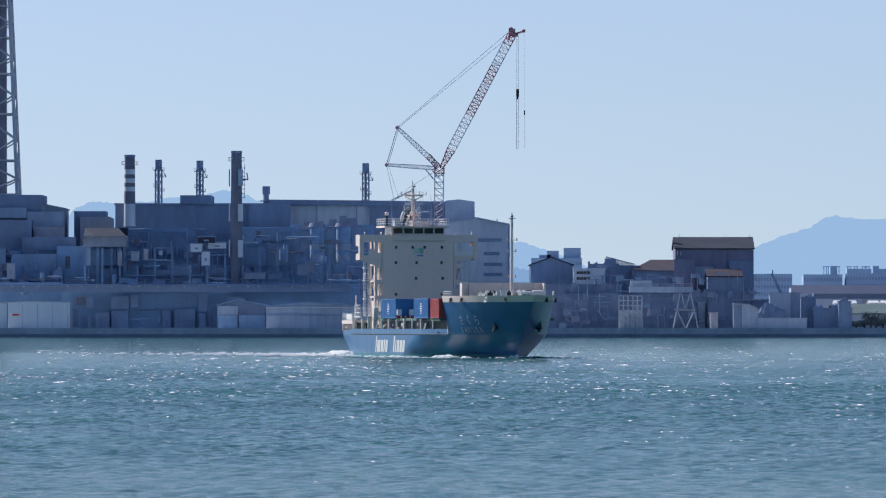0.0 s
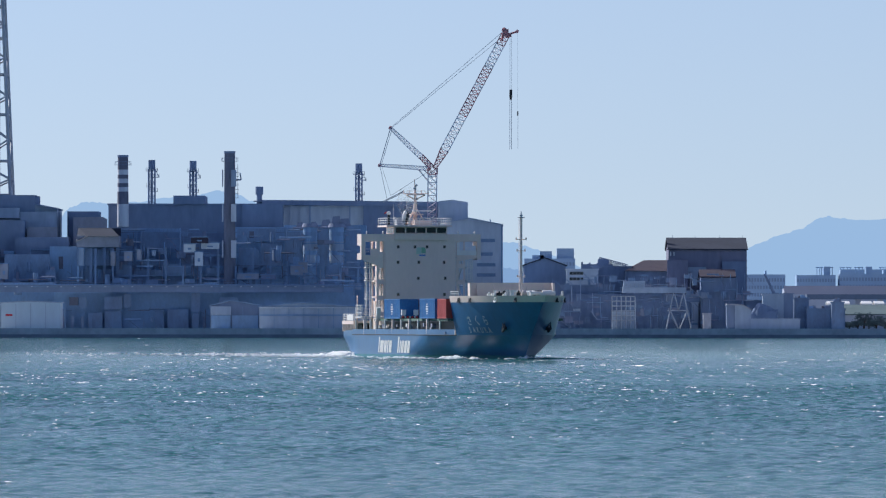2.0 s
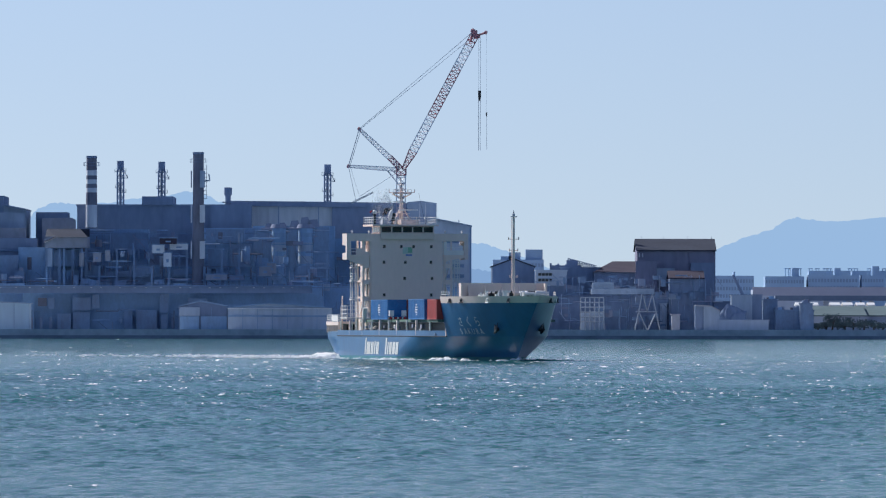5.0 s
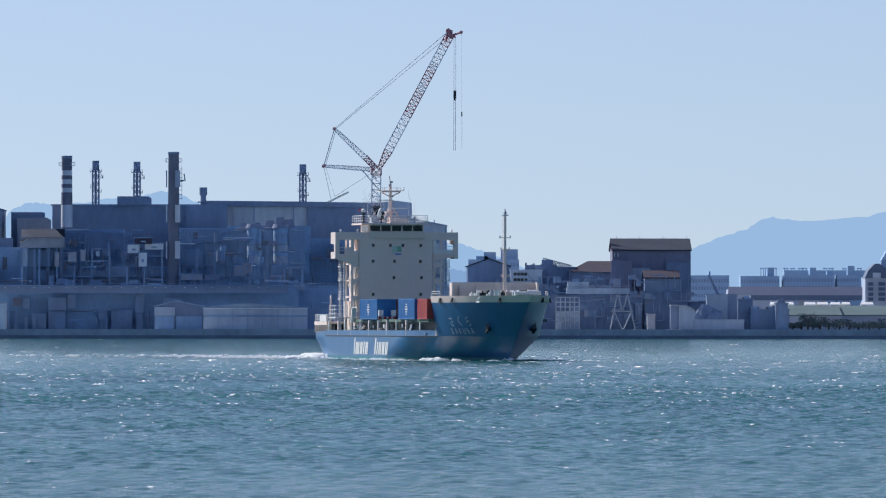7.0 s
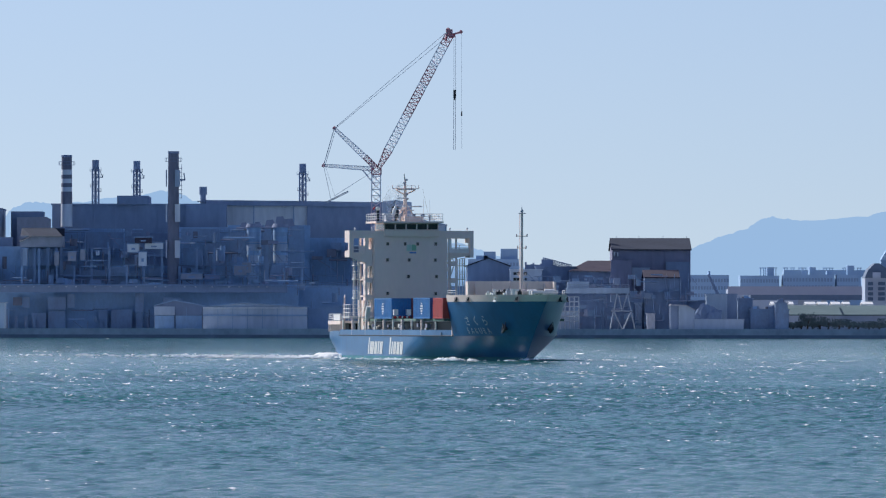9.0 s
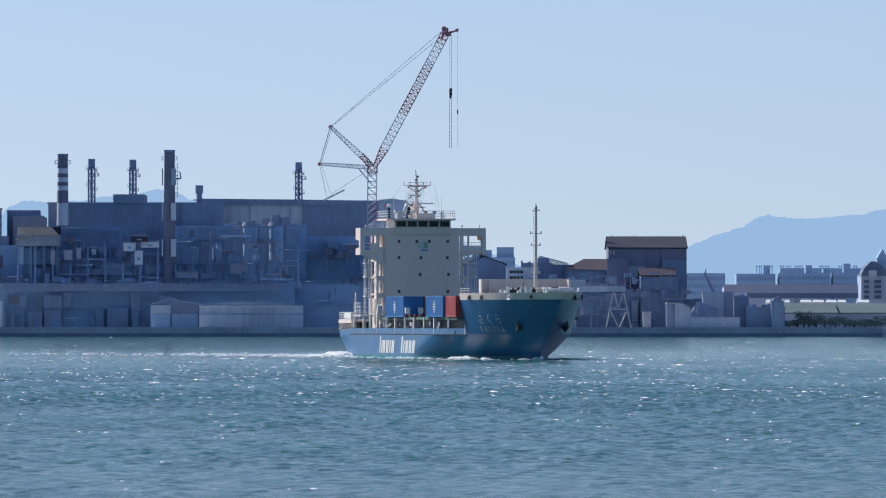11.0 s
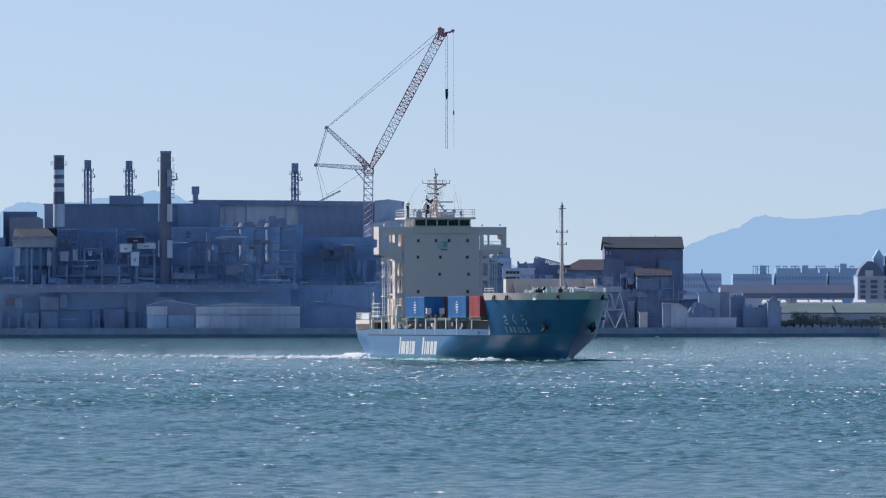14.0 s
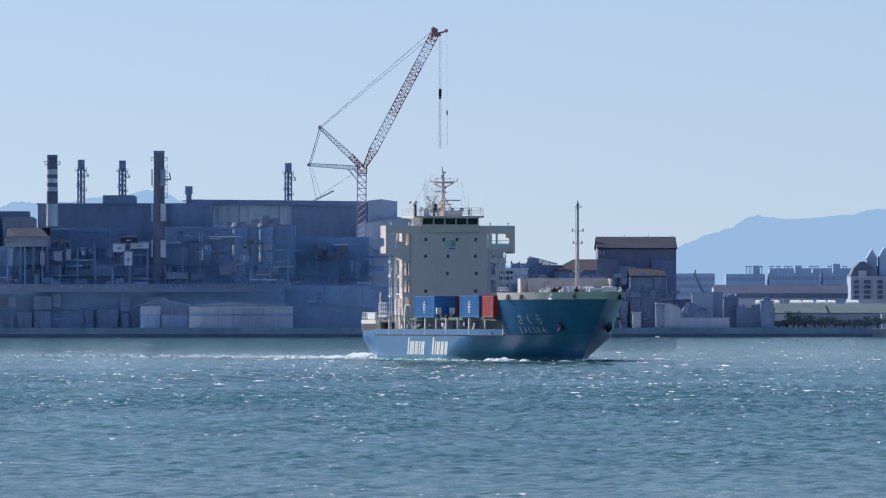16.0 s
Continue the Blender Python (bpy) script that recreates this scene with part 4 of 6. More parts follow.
gantry = thing("gantry", "pale grey-green gantry beam on braced legs", "gantry")
part("beam", box(B(), 60.95, 81.63, 2955, 2960, 14.44, 16.29), GREY, gantry, "pale grey-green box beam")
part("beam_cabin", box(B(), 61.32, 68.33, 2955.5, 2959, 16.29, 18.32), GREY, gantry)
bm = rail(B(), [(60.95, 2955, 16.29), (81.63, 2955, 16.29)], 1.1, 0.05, 2)
part("railing", bm, GALV, gantry)
P2 = lambda a, b, y=2954: ((a - 784) * y / 16000, y, 4.1 + (574 - b) * y / 16000)
for p, q in (((1204, 518), (1191, 583)), ((1222, 518), (1236, 583)), ((1206, 520), (1213, 549)), ((1221, 520), (1213, 549)), ((1193, 549), (1231, 549)), ((1198, 549), (1214, 583)), ((1229, 549), (1214, 583))):
    part("leg_brace", rod(B(), P2(*p), P2(*q), 0.21, n=6), GALV, gantry)
frame_tower = thing("grid_frame", "pale lattice loading frame", "steel frame")
for i in range(6):
    px = 1095 + 8.2 * i
    part("upright", rod(B(), P2(px, 583, 2945), P2(px, 524, 2945), 0.22, n=5), GALV, frame_tower)
for j in range(6):
    pz = 524 + 8.5 * j
    part("ledger", rod(B(), P2(1095, pz, 2945), P2(1136, pz, 2945), 0.2, n=5), GALV, frame_tower)
part("screen", box(B(), P2(1095, 0, 2946)[0], P2(1136, 0, 2946)[0], 2946, 2946.4, P2(0, 583, 2946)[2], P2(0, 550, 2946)[2]), GREY, frame_tower)

# low quay-side walls and huts
for a, b, t, y, m, nm, lb in ((1298, 1313, 539, 2935, SLATE, "quay_hut", "dark open-fronted hut on the quay"), 
                              (1341, 1428, 563, 2933, GREY, "quay_wall_block", "low tan wall on the quay"), (1362, 1399, 519, 2950, GREY, "quay_hut", "tall tan hut behind the wall"),
                              (1399, 1416, 518, 2950, SLATE, "quay_hut", "dark side store behind the wall"), 
                              
                              (1257, 1271, 553, 2940, TAN, "quay_hut", "small tan kiosk on the quay"), (1236, 1248, 534, 2970, GREY, "quay_hut", "small grey box on the store wall"), (1330, 1365, 530, 2970, SLATE, "quay_hut", "dark low shed beside the store")):
    block(nm, lb, a, b, t, y, 6, m)
rng = random.Random(61)
for a, b, t, y, lb in ((1418, 1444, 526, 2960, "dark ragged-roofed store at the end of the quay"), (1440, 1508, 545, 2955, "dark low store with cluttered roof at the quay end"),
                       (1484, 1506, 533, 2951, "small dark tower hut with a flat cap")):
    c = block("quay_hut", lb, a, b, t, y, 6, PIPE)
    k = y / 16000
    for i in range(round((b - a) / 4)):
        px, h = rng.uniform(a, b - 4), rng.uniform(0.3, 1.3)
        z = 4.1 + (574 - t) * k
        x = (px - 784) * k
        part("roof_unit", box(B(), x, x + rng.uniform(0.4, 1.4), y + rng.uniform(0, 3), y + 5, z, z + h), rng.choice((SLATE, NAVY, SOOT)), c)
hut = thing("quay_hut", "tan rendered hut with a sloping top on the quay", "industrial building")
part("wall", prism(B(), [(97.04, G), (102.17, G), (102.17, 8.87), (99.42, 10.34), (97.04, 10.52)], 2934, 2942), GREY, hut)
part("roof", prism(B(), [(94.29, 10.52), (99.42, 10.34), (102.36, 8.78), (102.36, 9.14), (99.42, 10.70), (94.29, 10.89)], 2933, 2943), TAN, hut)
heap = B()
bmesh.ops.create_icosphere(heap, subdivisions=4, radius=1)
for q in heap.verts:
    f = 1 + 0.35 * noise.noise(q.co * 2.5) + 0.15 * noise.noise(q.co * 7)
    q.co = Vector((106.98 + q.co.x * 6.0 * f, 2946 + q.co.y * 3, G + max(-0.5, q.co.z * 7.4 * f)))
tagged(part("scrap_heap", heap, SLATE, smooth=False), "dark heap of scrap beside the quay huts", "heap", kind="stuff")
jib = thing("mobile_crane", "small dark crane boom leaning over the quay", "crane")
part("boom", rod(B(), P2(1383, 520, 2965), P2(1365, 484, 2965), 0.55, 0.35, 5), SLATE, jib)
part("base", box(B(), P2(1378, 0, 2965)[0], P2(1390, 0, 2965)[0], 2964, 2968, G, P2(0, 518, 2965)[2]), SLATE, jib)

# ---- the far town, painted blue-grey for the haze of distance ----
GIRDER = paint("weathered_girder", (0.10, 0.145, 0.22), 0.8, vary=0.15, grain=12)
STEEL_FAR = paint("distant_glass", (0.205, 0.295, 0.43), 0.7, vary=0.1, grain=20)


def far_block(a, b, top, y, material, label, rows=0, cols=0, extras=()):
    k = y / 16000
    c = thing("far_building", label, "building", group="far buildings")
    x0, x1, zt = (a - 784) * k, (b - 784) * k, 4.1 + (574 - top) * k
    part("wall", box(B(), x0, x1, y, y + 20, G, zt), material, c)
    for ea, eb, et in extras:
        part("roof_house", box(B(), (ea - 784) * k, (eb - 784) * k, y + 2, y + 14, zt, 4.1 + (574 - et) * k), material, c)
    for r in range(rows):
        zz = zt - 1.6 - r * 3.2
        for q in range(cols):
            u = x0 + (x1 - x0) * (q + 0.2) / cols
            part("window", box(B(), u, u + (x1 - x0) / cols * 0.6, y - 0.12, y - 0.004, zz - 1.5, zz), FARBLUE if material is not FARBLUE else STEEL_FAR, c)
    return c



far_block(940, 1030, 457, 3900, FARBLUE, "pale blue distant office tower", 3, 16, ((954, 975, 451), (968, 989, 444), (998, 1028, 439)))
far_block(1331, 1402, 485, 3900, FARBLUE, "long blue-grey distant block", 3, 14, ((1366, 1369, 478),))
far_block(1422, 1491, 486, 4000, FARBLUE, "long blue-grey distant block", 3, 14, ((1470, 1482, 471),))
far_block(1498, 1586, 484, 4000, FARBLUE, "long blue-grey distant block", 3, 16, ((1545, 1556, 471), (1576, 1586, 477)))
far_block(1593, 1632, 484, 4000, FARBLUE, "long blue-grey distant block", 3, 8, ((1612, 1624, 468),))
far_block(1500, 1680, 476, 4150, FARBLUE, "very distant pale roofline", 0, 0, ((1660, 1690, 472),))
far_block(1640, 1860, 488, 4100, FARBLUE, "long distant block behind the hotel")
mastfield = thing("rooftop_gantry", "thin steel gantries standing on distant roofs", "gantry")
for a in (1458, 1466, 1480, 1500, 1512, 1526, 1533, 1548, 1570, 1580, 1604, 1618, 1630):
    bm = B()
    rod(bm, P2(a, 495, 4010), P2(a, 472, 4010), 0.22, n=4)
    rod(bm, P2(a + 5, 495, 4010), P2(a + 5, 472, 4010), 0.22, n=4)
    rod(bm, P2(a - 2, 472.5, 4010), P2(a + 7, 472.5, 4010), 0.25, n=4)
    part("frame", bm, FARBLUE, mastfield)
road = thing("elevated_road", "long elevated road with a pale noise wall", "viaduct")
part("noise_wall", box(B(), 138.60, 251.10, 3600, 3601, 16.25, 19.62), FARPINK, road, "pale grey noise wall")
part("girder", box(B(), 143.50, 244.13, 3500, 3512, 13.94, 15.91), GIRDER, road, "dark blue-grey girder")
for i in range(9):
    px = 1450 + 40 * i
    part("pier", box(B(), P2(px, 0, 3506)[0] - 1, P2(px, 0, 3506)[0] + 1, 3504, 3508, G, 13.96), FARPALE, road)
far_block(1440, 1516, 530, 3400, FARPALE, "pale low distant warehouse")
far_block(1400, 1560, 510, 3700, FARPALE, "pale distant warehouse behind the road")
for a, b, y in ((1507, 1600, 3150), (1598, 1700, 3160), (1698, 1830, 3150)):
    pitched("green_roofed_warehouse", "low warehouse with a pale green roof", a, b, 556, 540, y, 60, FARPALE, GREENROOF)
for a, b in ((1479, 1488), (1506, 1514), (1540, 1553), (1562, 1575), (1586, 1597), (1606, 1614), (1640, 1655)):
    pitched("white_roofed_shed", "small shed with a bright white roof", a, b, 537.5, 534, 3230, 14, FARPALE, WHITE)
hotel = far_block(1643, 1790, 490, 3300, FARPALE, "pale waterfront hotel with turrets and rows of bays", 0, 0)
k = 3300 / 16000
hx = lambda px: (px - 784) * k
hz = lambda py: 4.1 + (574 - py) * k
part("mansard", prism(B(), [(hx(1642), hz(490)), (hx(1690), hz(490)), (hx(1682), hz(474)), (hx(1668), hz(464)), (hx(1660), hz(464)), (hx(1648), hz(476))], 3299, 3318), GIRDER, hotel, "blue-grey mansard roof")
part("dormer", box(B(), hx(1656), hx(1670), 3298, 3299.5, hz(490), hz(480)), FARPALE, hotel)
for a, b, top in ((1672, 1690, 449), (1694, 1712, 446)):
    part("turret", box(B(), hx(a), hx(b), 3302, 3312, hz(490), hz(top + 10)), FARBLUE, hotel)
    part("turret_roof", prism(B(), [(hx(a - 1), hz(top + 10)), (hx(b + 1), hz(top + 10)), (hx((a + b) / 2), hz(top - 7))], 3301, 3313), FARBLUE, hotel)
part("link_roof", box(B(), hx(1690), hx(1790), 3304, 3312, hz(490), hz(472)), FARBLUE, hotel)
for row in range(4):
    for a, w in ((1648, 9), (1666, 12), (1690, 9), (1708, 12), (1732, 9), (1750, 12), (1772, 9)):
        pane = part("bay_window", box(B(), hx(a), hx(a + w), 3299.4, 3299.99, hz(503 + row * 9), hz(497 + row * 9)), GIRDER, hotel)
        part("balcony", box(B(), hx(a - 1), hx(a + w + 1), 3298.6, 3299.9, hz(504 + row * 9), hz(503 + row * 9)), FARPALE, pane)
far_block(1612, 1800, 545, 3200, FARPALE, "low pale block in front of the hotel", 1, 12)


def tree(px, top, y, seed, wide):
    """A tapered trunk, forking limbs and a ragged crown of many small leaf clumps."""
    rng = random.Random(seed)
    k = y / 16000
    x, h = (px - 784) * k, 4.1 + (574 - top) * k - G
    c = thing("tree", "dark green ragged tree by the shore", "tree", (x, y, G), "shore trees")
    bm = rod(B(), (0, 0, 0), (0.2, 0, h * 0.55), 0.35, 0.16, 7)
    tips = []
    for i in range(7):
        a = rng.uniform(0, 6.28)
        p = Vector((0.1, 0, h * rng.uniform(0.25, 0.55)))
        q = p + Vector((math.cos(a) * wide * 0.5, math.sin(a) * wide * 0.5, h * rng.uniform(0.15, 0.4)))
        rod(bm, p, q, 0.12, 0.04, 5)
        tips.append(q)
    part("trunk", bm, BARK, c)
    verts, faces = [], []
    for _ in range(420):
        t = rng.choice(tips)
        p = t + Vector((rng.gauss(0, wide * 0.28), rng.gauss(0, wide * 0.28), rng.gauss(0, h * 0.13)))
        p.z = max(0.5, min(h, p.z))
        s = rng.uniform(0.15, 0.42)
        n = Vector((rng.gauss(0, 1), rng.gauss(0, 1), rng.gauss(0, 1))).normalized()
        u = n.orthogonal().normalized() * s
        w = n.cross(u)
        b = len(verts)
        verts += [p + u, p + w * 0.7, p - u, p - w * 0.7, p + n * s * 0.4]
        faces += [(b, b + 1, b + 4), (b + 1, b + 2, b + 4), (b + 2, b + 3, b + 4), (b + 3, b, b + 4)]
    me = bpy.data.meshes.new("crown")
    me.from_pydata(verts, [], faces)
    me.materials.append(LEAF)
    ob = new("crown", me)
    ob.parent = c


for i, (px, top, wide) in enumerate(((1530, 568, 2.5), (1541, 552, 3.4), (1550, 562, 3), (1563, 568, 3), (1578, 559, 4.5), (1597, 563, 5), (1614, 567, 4), (1630, 570, 4), (1650, 566, 5), (1668, 570, 4), (1690, 562, 6), (1515, 570, 3), (1505, 568, 3))):
    tree(px, top, 2985 + 7 * (i % 3), 40 + i, wide)


# ---- the ship: +x to the bow, +y to port, z from the waterline ----
STERN, TOP, MAIN, SHEER = -16.3, 6.85, 2.8, 3.5


def stem(z):
    return 72.6 + 1.55 * z + 0.035 * z * z


def stern_end(z):
    return STERN if z >= 2.2 else STERN + 6.5 * ((2.2 - z) / 2.2) ** 2.4


def half(x, z):
    """The hull's half breadth at x and height z."""
    k = max(0.0, min(1.0, z / MAIN))
    start, end = 33 + 11 * k, stem(z)
    h = 7.9
    if x > start:
        # a fine entry at the waterline that fills out into the flare above
        u = min(1.0, (x - start) / (end - start))
        h *= max(0.0, 1 - u ** (1.40 + 0.62 * k + 0.065 * max(0.0, z - MAIN))) ** (1.05 - 0.12 * k)
    if x < -4:
        u = (-4 - x) / 12.3
        h *= 1 - (0.05 + 0.16 * max(0.0, 1 - z / 2.5)) * u ** 2
    return h


def plating(bm, z0, z1, x0, x1, nz, nx, closed_aft=False):
    """Shell plating on both sides, from x0 (or the stern) to x1 (or the stem)."""
    for side in (-1, 1):
        grid = []
        for j in range(nz + 1):
            z = z0 + (z1 - z0) * j / nz
            a = stern_end(z) if x0 is None else x0
            b = stem(z) if x1 is None else x1
            row = []
            for i in range(nx + 1):
                u = i / nx
                u = 1 - (1 - u) ** 1.5 if x1 is None else u
                x = a + (b - a) * u
                row.append(bm.verts.new((x, side * half(x, z), z)))
            grid.append(row)
        for j in range(nz):
            for i in range(nx):
                f = (grid[j][i], grid[j][i + 1], grid[j + 1][i + 1], grid[j + 1][i])
                bm.faces.new(f if side < 0 else f[::-1])
        if side < 0:
            first = [r[0] for r in grid]
        elif closed_aft:
            last = [r[0] for r in grid]
            for j in range(nz):
                bm.faces.new((first[j], first[j + 1], last[j + 1], last[j]))
    return bm


def deck_sheet(bm, z, x0, x1, n=24, inset=0.05):
    rows = []
    for i in range(n + 1):
        x = x0 + (x1 - x0) * i / n
        h = max(0.02, half(x, z) - inset)
        rows.append((bm.verts.new((x, -h, z)), bm.verts.new((x, h, z))))
    for (a, b), (c, d) in zip(rows, rows[1:]):
        bm.faces.new((a, c, d, b))
    return bm


ship = thing("container_ship", "blue-hulled coastal container ship with a cream deckhouse under way", "ship")


def lower_hull():
    part("hull", plating(B(), 0.28, MAIN, None, None, 8, 90, True), HULL_BLUE, ship, "weathered mid-blue hull plating", True)
    bm = plating(B(), -2.0, 0.28, None, None, 4, 90, True)
    part("boot_topping", bm, BOOT, ship, "sea-green boot topping at the waterline", True)
    part("forecastle", plating(B(), MAIN, TOP, 60, None, 12, 46), HULL_BLUE, ship, "flared blue bow", True)
    part("forecastle_bulwark", plating(B(), TOP, 7.65, 60, None, 2, 46), CREAM, ship, "cream-painted bow bulwark", True)
    bm = box(B(), 59.9, 60.1, -half(60, MAIN) + 0.1, half(60, MAIN) - 0.1, MAIN, 7.55)
    part("forecastle_bulkhead", bm, CREAM, ship)
    part("forecastle_deck", deck_sheet(B(), 7.3, 60, 83), DECK, ship)
    part("main_deck", deck_sheet(B(), MAIN - 0.05, STERN + 0.1, 60), DECK, ship)
    # bulwark in separate plates between the deck posts
    xs = [-7.2, 1.6, 10.9, 23.0, 35.1, 47.6, 59.8]
    for a, b in zip(xs, xs[1:]):
        bm = B()
        n = 6
        for side in (-1, 1):
            for i in range(n):
                u, v = a + 0.12 + (b - a - 0.24) * i / n, a + 0.12 + (b - a - 0.24) * (i + 1) / n
                q = [bm.verts.new((x, side * (half(x, 2.8) - o), z)) for x, o, z in
                     ((u, -0.03, MAIN + 0.06), (v, -0.03, MAIN + 0.06), (v, -0.03, SHEER), (u, -0.03, SHEER))]
                bm.faces.new(q if side < 0 else q[::-1])
                q = [bm.verts.new((x, side * (half(x, 2.8) - 0.15), z)) for x, z in ((u, MAIN), (v, MAIN), (v, SHEER), (u, SHEER))]
                bm.faces.new(q[::-1] if side < 0 else q)
        part("bulwark_plate", bm, HULL_BLUE, ship)
    for side in (-1, 1):
        bm = B()
        xs = [-7.2 + 67 * q / 24 for q in range(25)]
        for a, b in zip(xs, xs[1:]):
            rod(bm, (a, side * (half(a, MAIN) + 0.02), MAIN), (b, side * (half(b, MAIN) + 0.02), MAIN), 0.07, n=6)
        part("rubbing_strake", bm, DARK, ship)
    # poop plating and rail
    part("poop_side", plating(B(), MAIN, 3.35, STERN, -7.4, 2, 10, True), HULL_BLUE, ship, "", True)
    bm = B()
    for side in (-1, 1):
        box(bm, STERN, -7.4, side * 7.6 - 0.12, side * 7.6 + 0.12, 4.15, 4.62)
    box(bm, STERN, STERN + 0.25, -7.6, 7.6, 4.15, 4.62)
    part("poop_band", bm, CREAM, ship, "cream poop rail panel")
    bm = B()
    box(bm, STERN + 0.3, -7.4, -7.4, 7.4, 4.22, 4.32)
    part("poop_deck", bm, DECK, ship)
    for k in range(8):
        for side in (-1, 1):
            x = STERN + 0.15 + 8.6 * k / 7
            part("stanchion", rod(B(), (x, side * 7.6, 3.2), (x, side * 7.6, 4.2), 0.11, n=6), CREAM, ship)
    bm = rail(B(), [(-7.4, -7.6, 4.62), (STERN + 0.1, -7.6, 4.62), (STERN + 0.1, 7.6, 4.62), (-7.4, 7.6, 4.62)], 0.85, 0.045)
    part("poop_railing", bm, WHITE, ship)
    part("weathercloth", box(B(), -12.4, -7.8, -7.72, -7.65, 4.68, 5.4), WHITE, ship, "white dodger panels on the poop rail")
    part("poop_house", box(B(), -15, -8.6, -6.4, 6.4, MAIN, 4.22), DARK, ship)
    # deck posts under the hatch level
    for x in (-5.2, 1.6, 6.2, 10.9, 17.0, 23.0, 29.0, 35.1, 41.3, 47.6, 53.7, 59.5):
        for side in (-1, 1):
            h = half(x, 3.0) - 0.12
            w = 0.16 if x in (1.6, 10.9, 23.0, 35.1, 47.6, 59.5) else 0.1
            part("deck_post", box(B(), x - w * 1.4, x + w * 1.4, side * h - w * 0.8, side * h + w * 0.8, MAIN, 4.75), CREAM if w > 0.12 else WHITE, ship)
    part("hatch_coaming", box(B(), 6, 59.5, -6.0, 6.0, MAIN, 4.5), DARK, ship, "dark hatch coaming")
    for x in (6.3, 20.0, 33.6, 47.0):
        part("hatch_cover", box(B(), x, x + 12.6, -7.3, 7.3, 4.55, 4.86), DECK, ship)
    rng = random.Random(8)
    for k in range(26):
        x = rng.uniform(3, 57)
        z = rng.uniform(2.9, 3.9)
        s = rng.uniform(0.2, 0.5)
        part("deck_fitting", box(B(), x, x + 2.2 * s, -7.1, -7.1 + s, z, z + s), rng.choice((CREAM, RUST, WHITE, GALV)), ship)
    bm = prism(B(), [(9.6, 4.5), (10.0, 4.5), (11.0, 6.3), (10.5, 6.4)], -7.75, -7.2)
    part("pilot_ladder_board", bm, WHITE, ship, "white slanting boarding ladder")
    for side in (-1, 1):
        bm = rod(B(), (-5.2, side * 7.6, 2.8), (-5.2, side * 7.6, 7.6), 0.12, 0.08, 7)
        rod(bm, (-5.2, side * 7.6, 7.5), (-5.6, side * 7.5, 7.9), 0.08, 0.05, 6)
        part("davit", bm, CREAM, ship)
    # anchors in their recesses
    for side in (-1, 1):
        x, z = 73.4, 3.9
        y = side * (half(x, z) + 0.18)
        bm = B()
        rod(bm, (x - 0.2, y, z + 0.7), (x + 0.35, y, z - 0.65), 0.12)
        rod(bm, (x - 0.45, y, z - 0.65), (x + 1.15, y, z - 0.25), 0.17)
        rod(bm, (x - 0.45, y, z - 0.65), (x - 0.8, y, z + 0.2), 0.11, 0.04)
        rod(bm, (x + 1.15, y, z - 0.25), (x + 1.1, y, z + 0.55), 0.11, 0.04)
        bmesh.ops.create_icosphere(bm, subdivisions=2, radius=0.36, matrix=Matrix.Translation((x, y - side * 0.2, z - 0.15)))
        part("anchor", bm, DARK, ship, "black stockless anchor in the bow")


def lettering(text, size, x, z, name):
    """Raised letters laid on the flare of the starboard bow, reading aft to forward."""
    c = bpy.data.curves.new(name, "FONT")
    c.body, c.size, c.extrude = text, size, 0.02
    tmp = bpy.data.objects.new(name, c)
    scene.collection.objects.link(tmp)
    bpy.context.view_layer.update()
    me = bpy.data.meshes.new_from_object(tmp.evaluated_get(bpy.context.evaluated_depsgraph_get()))
    bpy.data.objects.remove(tmp)
    for v in me.vertices:
        lx, lz = x + v.co.x, z + v.co.y
        v.co = Vector((lx, -half(lx, lz) - 0.14 - abs(v.co.z), lz))
    me.materials.clear()
    me.materials.append(WHITE)
    ob = new(name, me)
    ob.parent = ship
    return ob


def markings():
    for i, letter in enumerate("SAKURA"):
        lettering(letter, 1.0, 64.6 + 0.98 * i, 3.08, "name_letter")
    for i, letter in enumerate("さくら"):
        lettering(letter, 1.35, 64.8 + 2.2 * i, 4.12, "name_letter")
    # the owner's wordmark, kept as two rows of plain slanted bars: width, height, number of bars
    low, high = 2.05, 2.55
    cells = [(0.6, high, 1), (1.9, low, 3), (1.35, low, 2), (0.7, 2.1, 1), (1.4, low, 2), (2.9, 0, 0),
             (0.8, high, 1), (0.6, low, 1), (1.35, low, 2), (1.3, low, 2), (1.3, low, 2)]
    x, y, foot = 12.8, -7.94, 0.5
    for w, top, bars in cells:
        w *= 1.38
        for i in range(bars):
            step = w / bars
            bm = B()
            q = [bm.verts.new((x + i * step + u + 0.42 * (z - foot), yy, z)) for yy in (y, y + 0.03)
                 for u, z in ((0, foot), (step * 0.78, foot), (step * 0.78, top), (0, top))]
            for f in ((0, 1, 2, 3), (7, 6, 5, 4), (0, 4, 5, 1), (1, 5, 6, 2), (2, 6, 7, 3), (3, 7, 4, 0)):
                bm.faces.new([q[j] for j in f])
            part("wordmark_bar", bm, WHITE, ship)
        x += w + (0.4 if bars else 0)


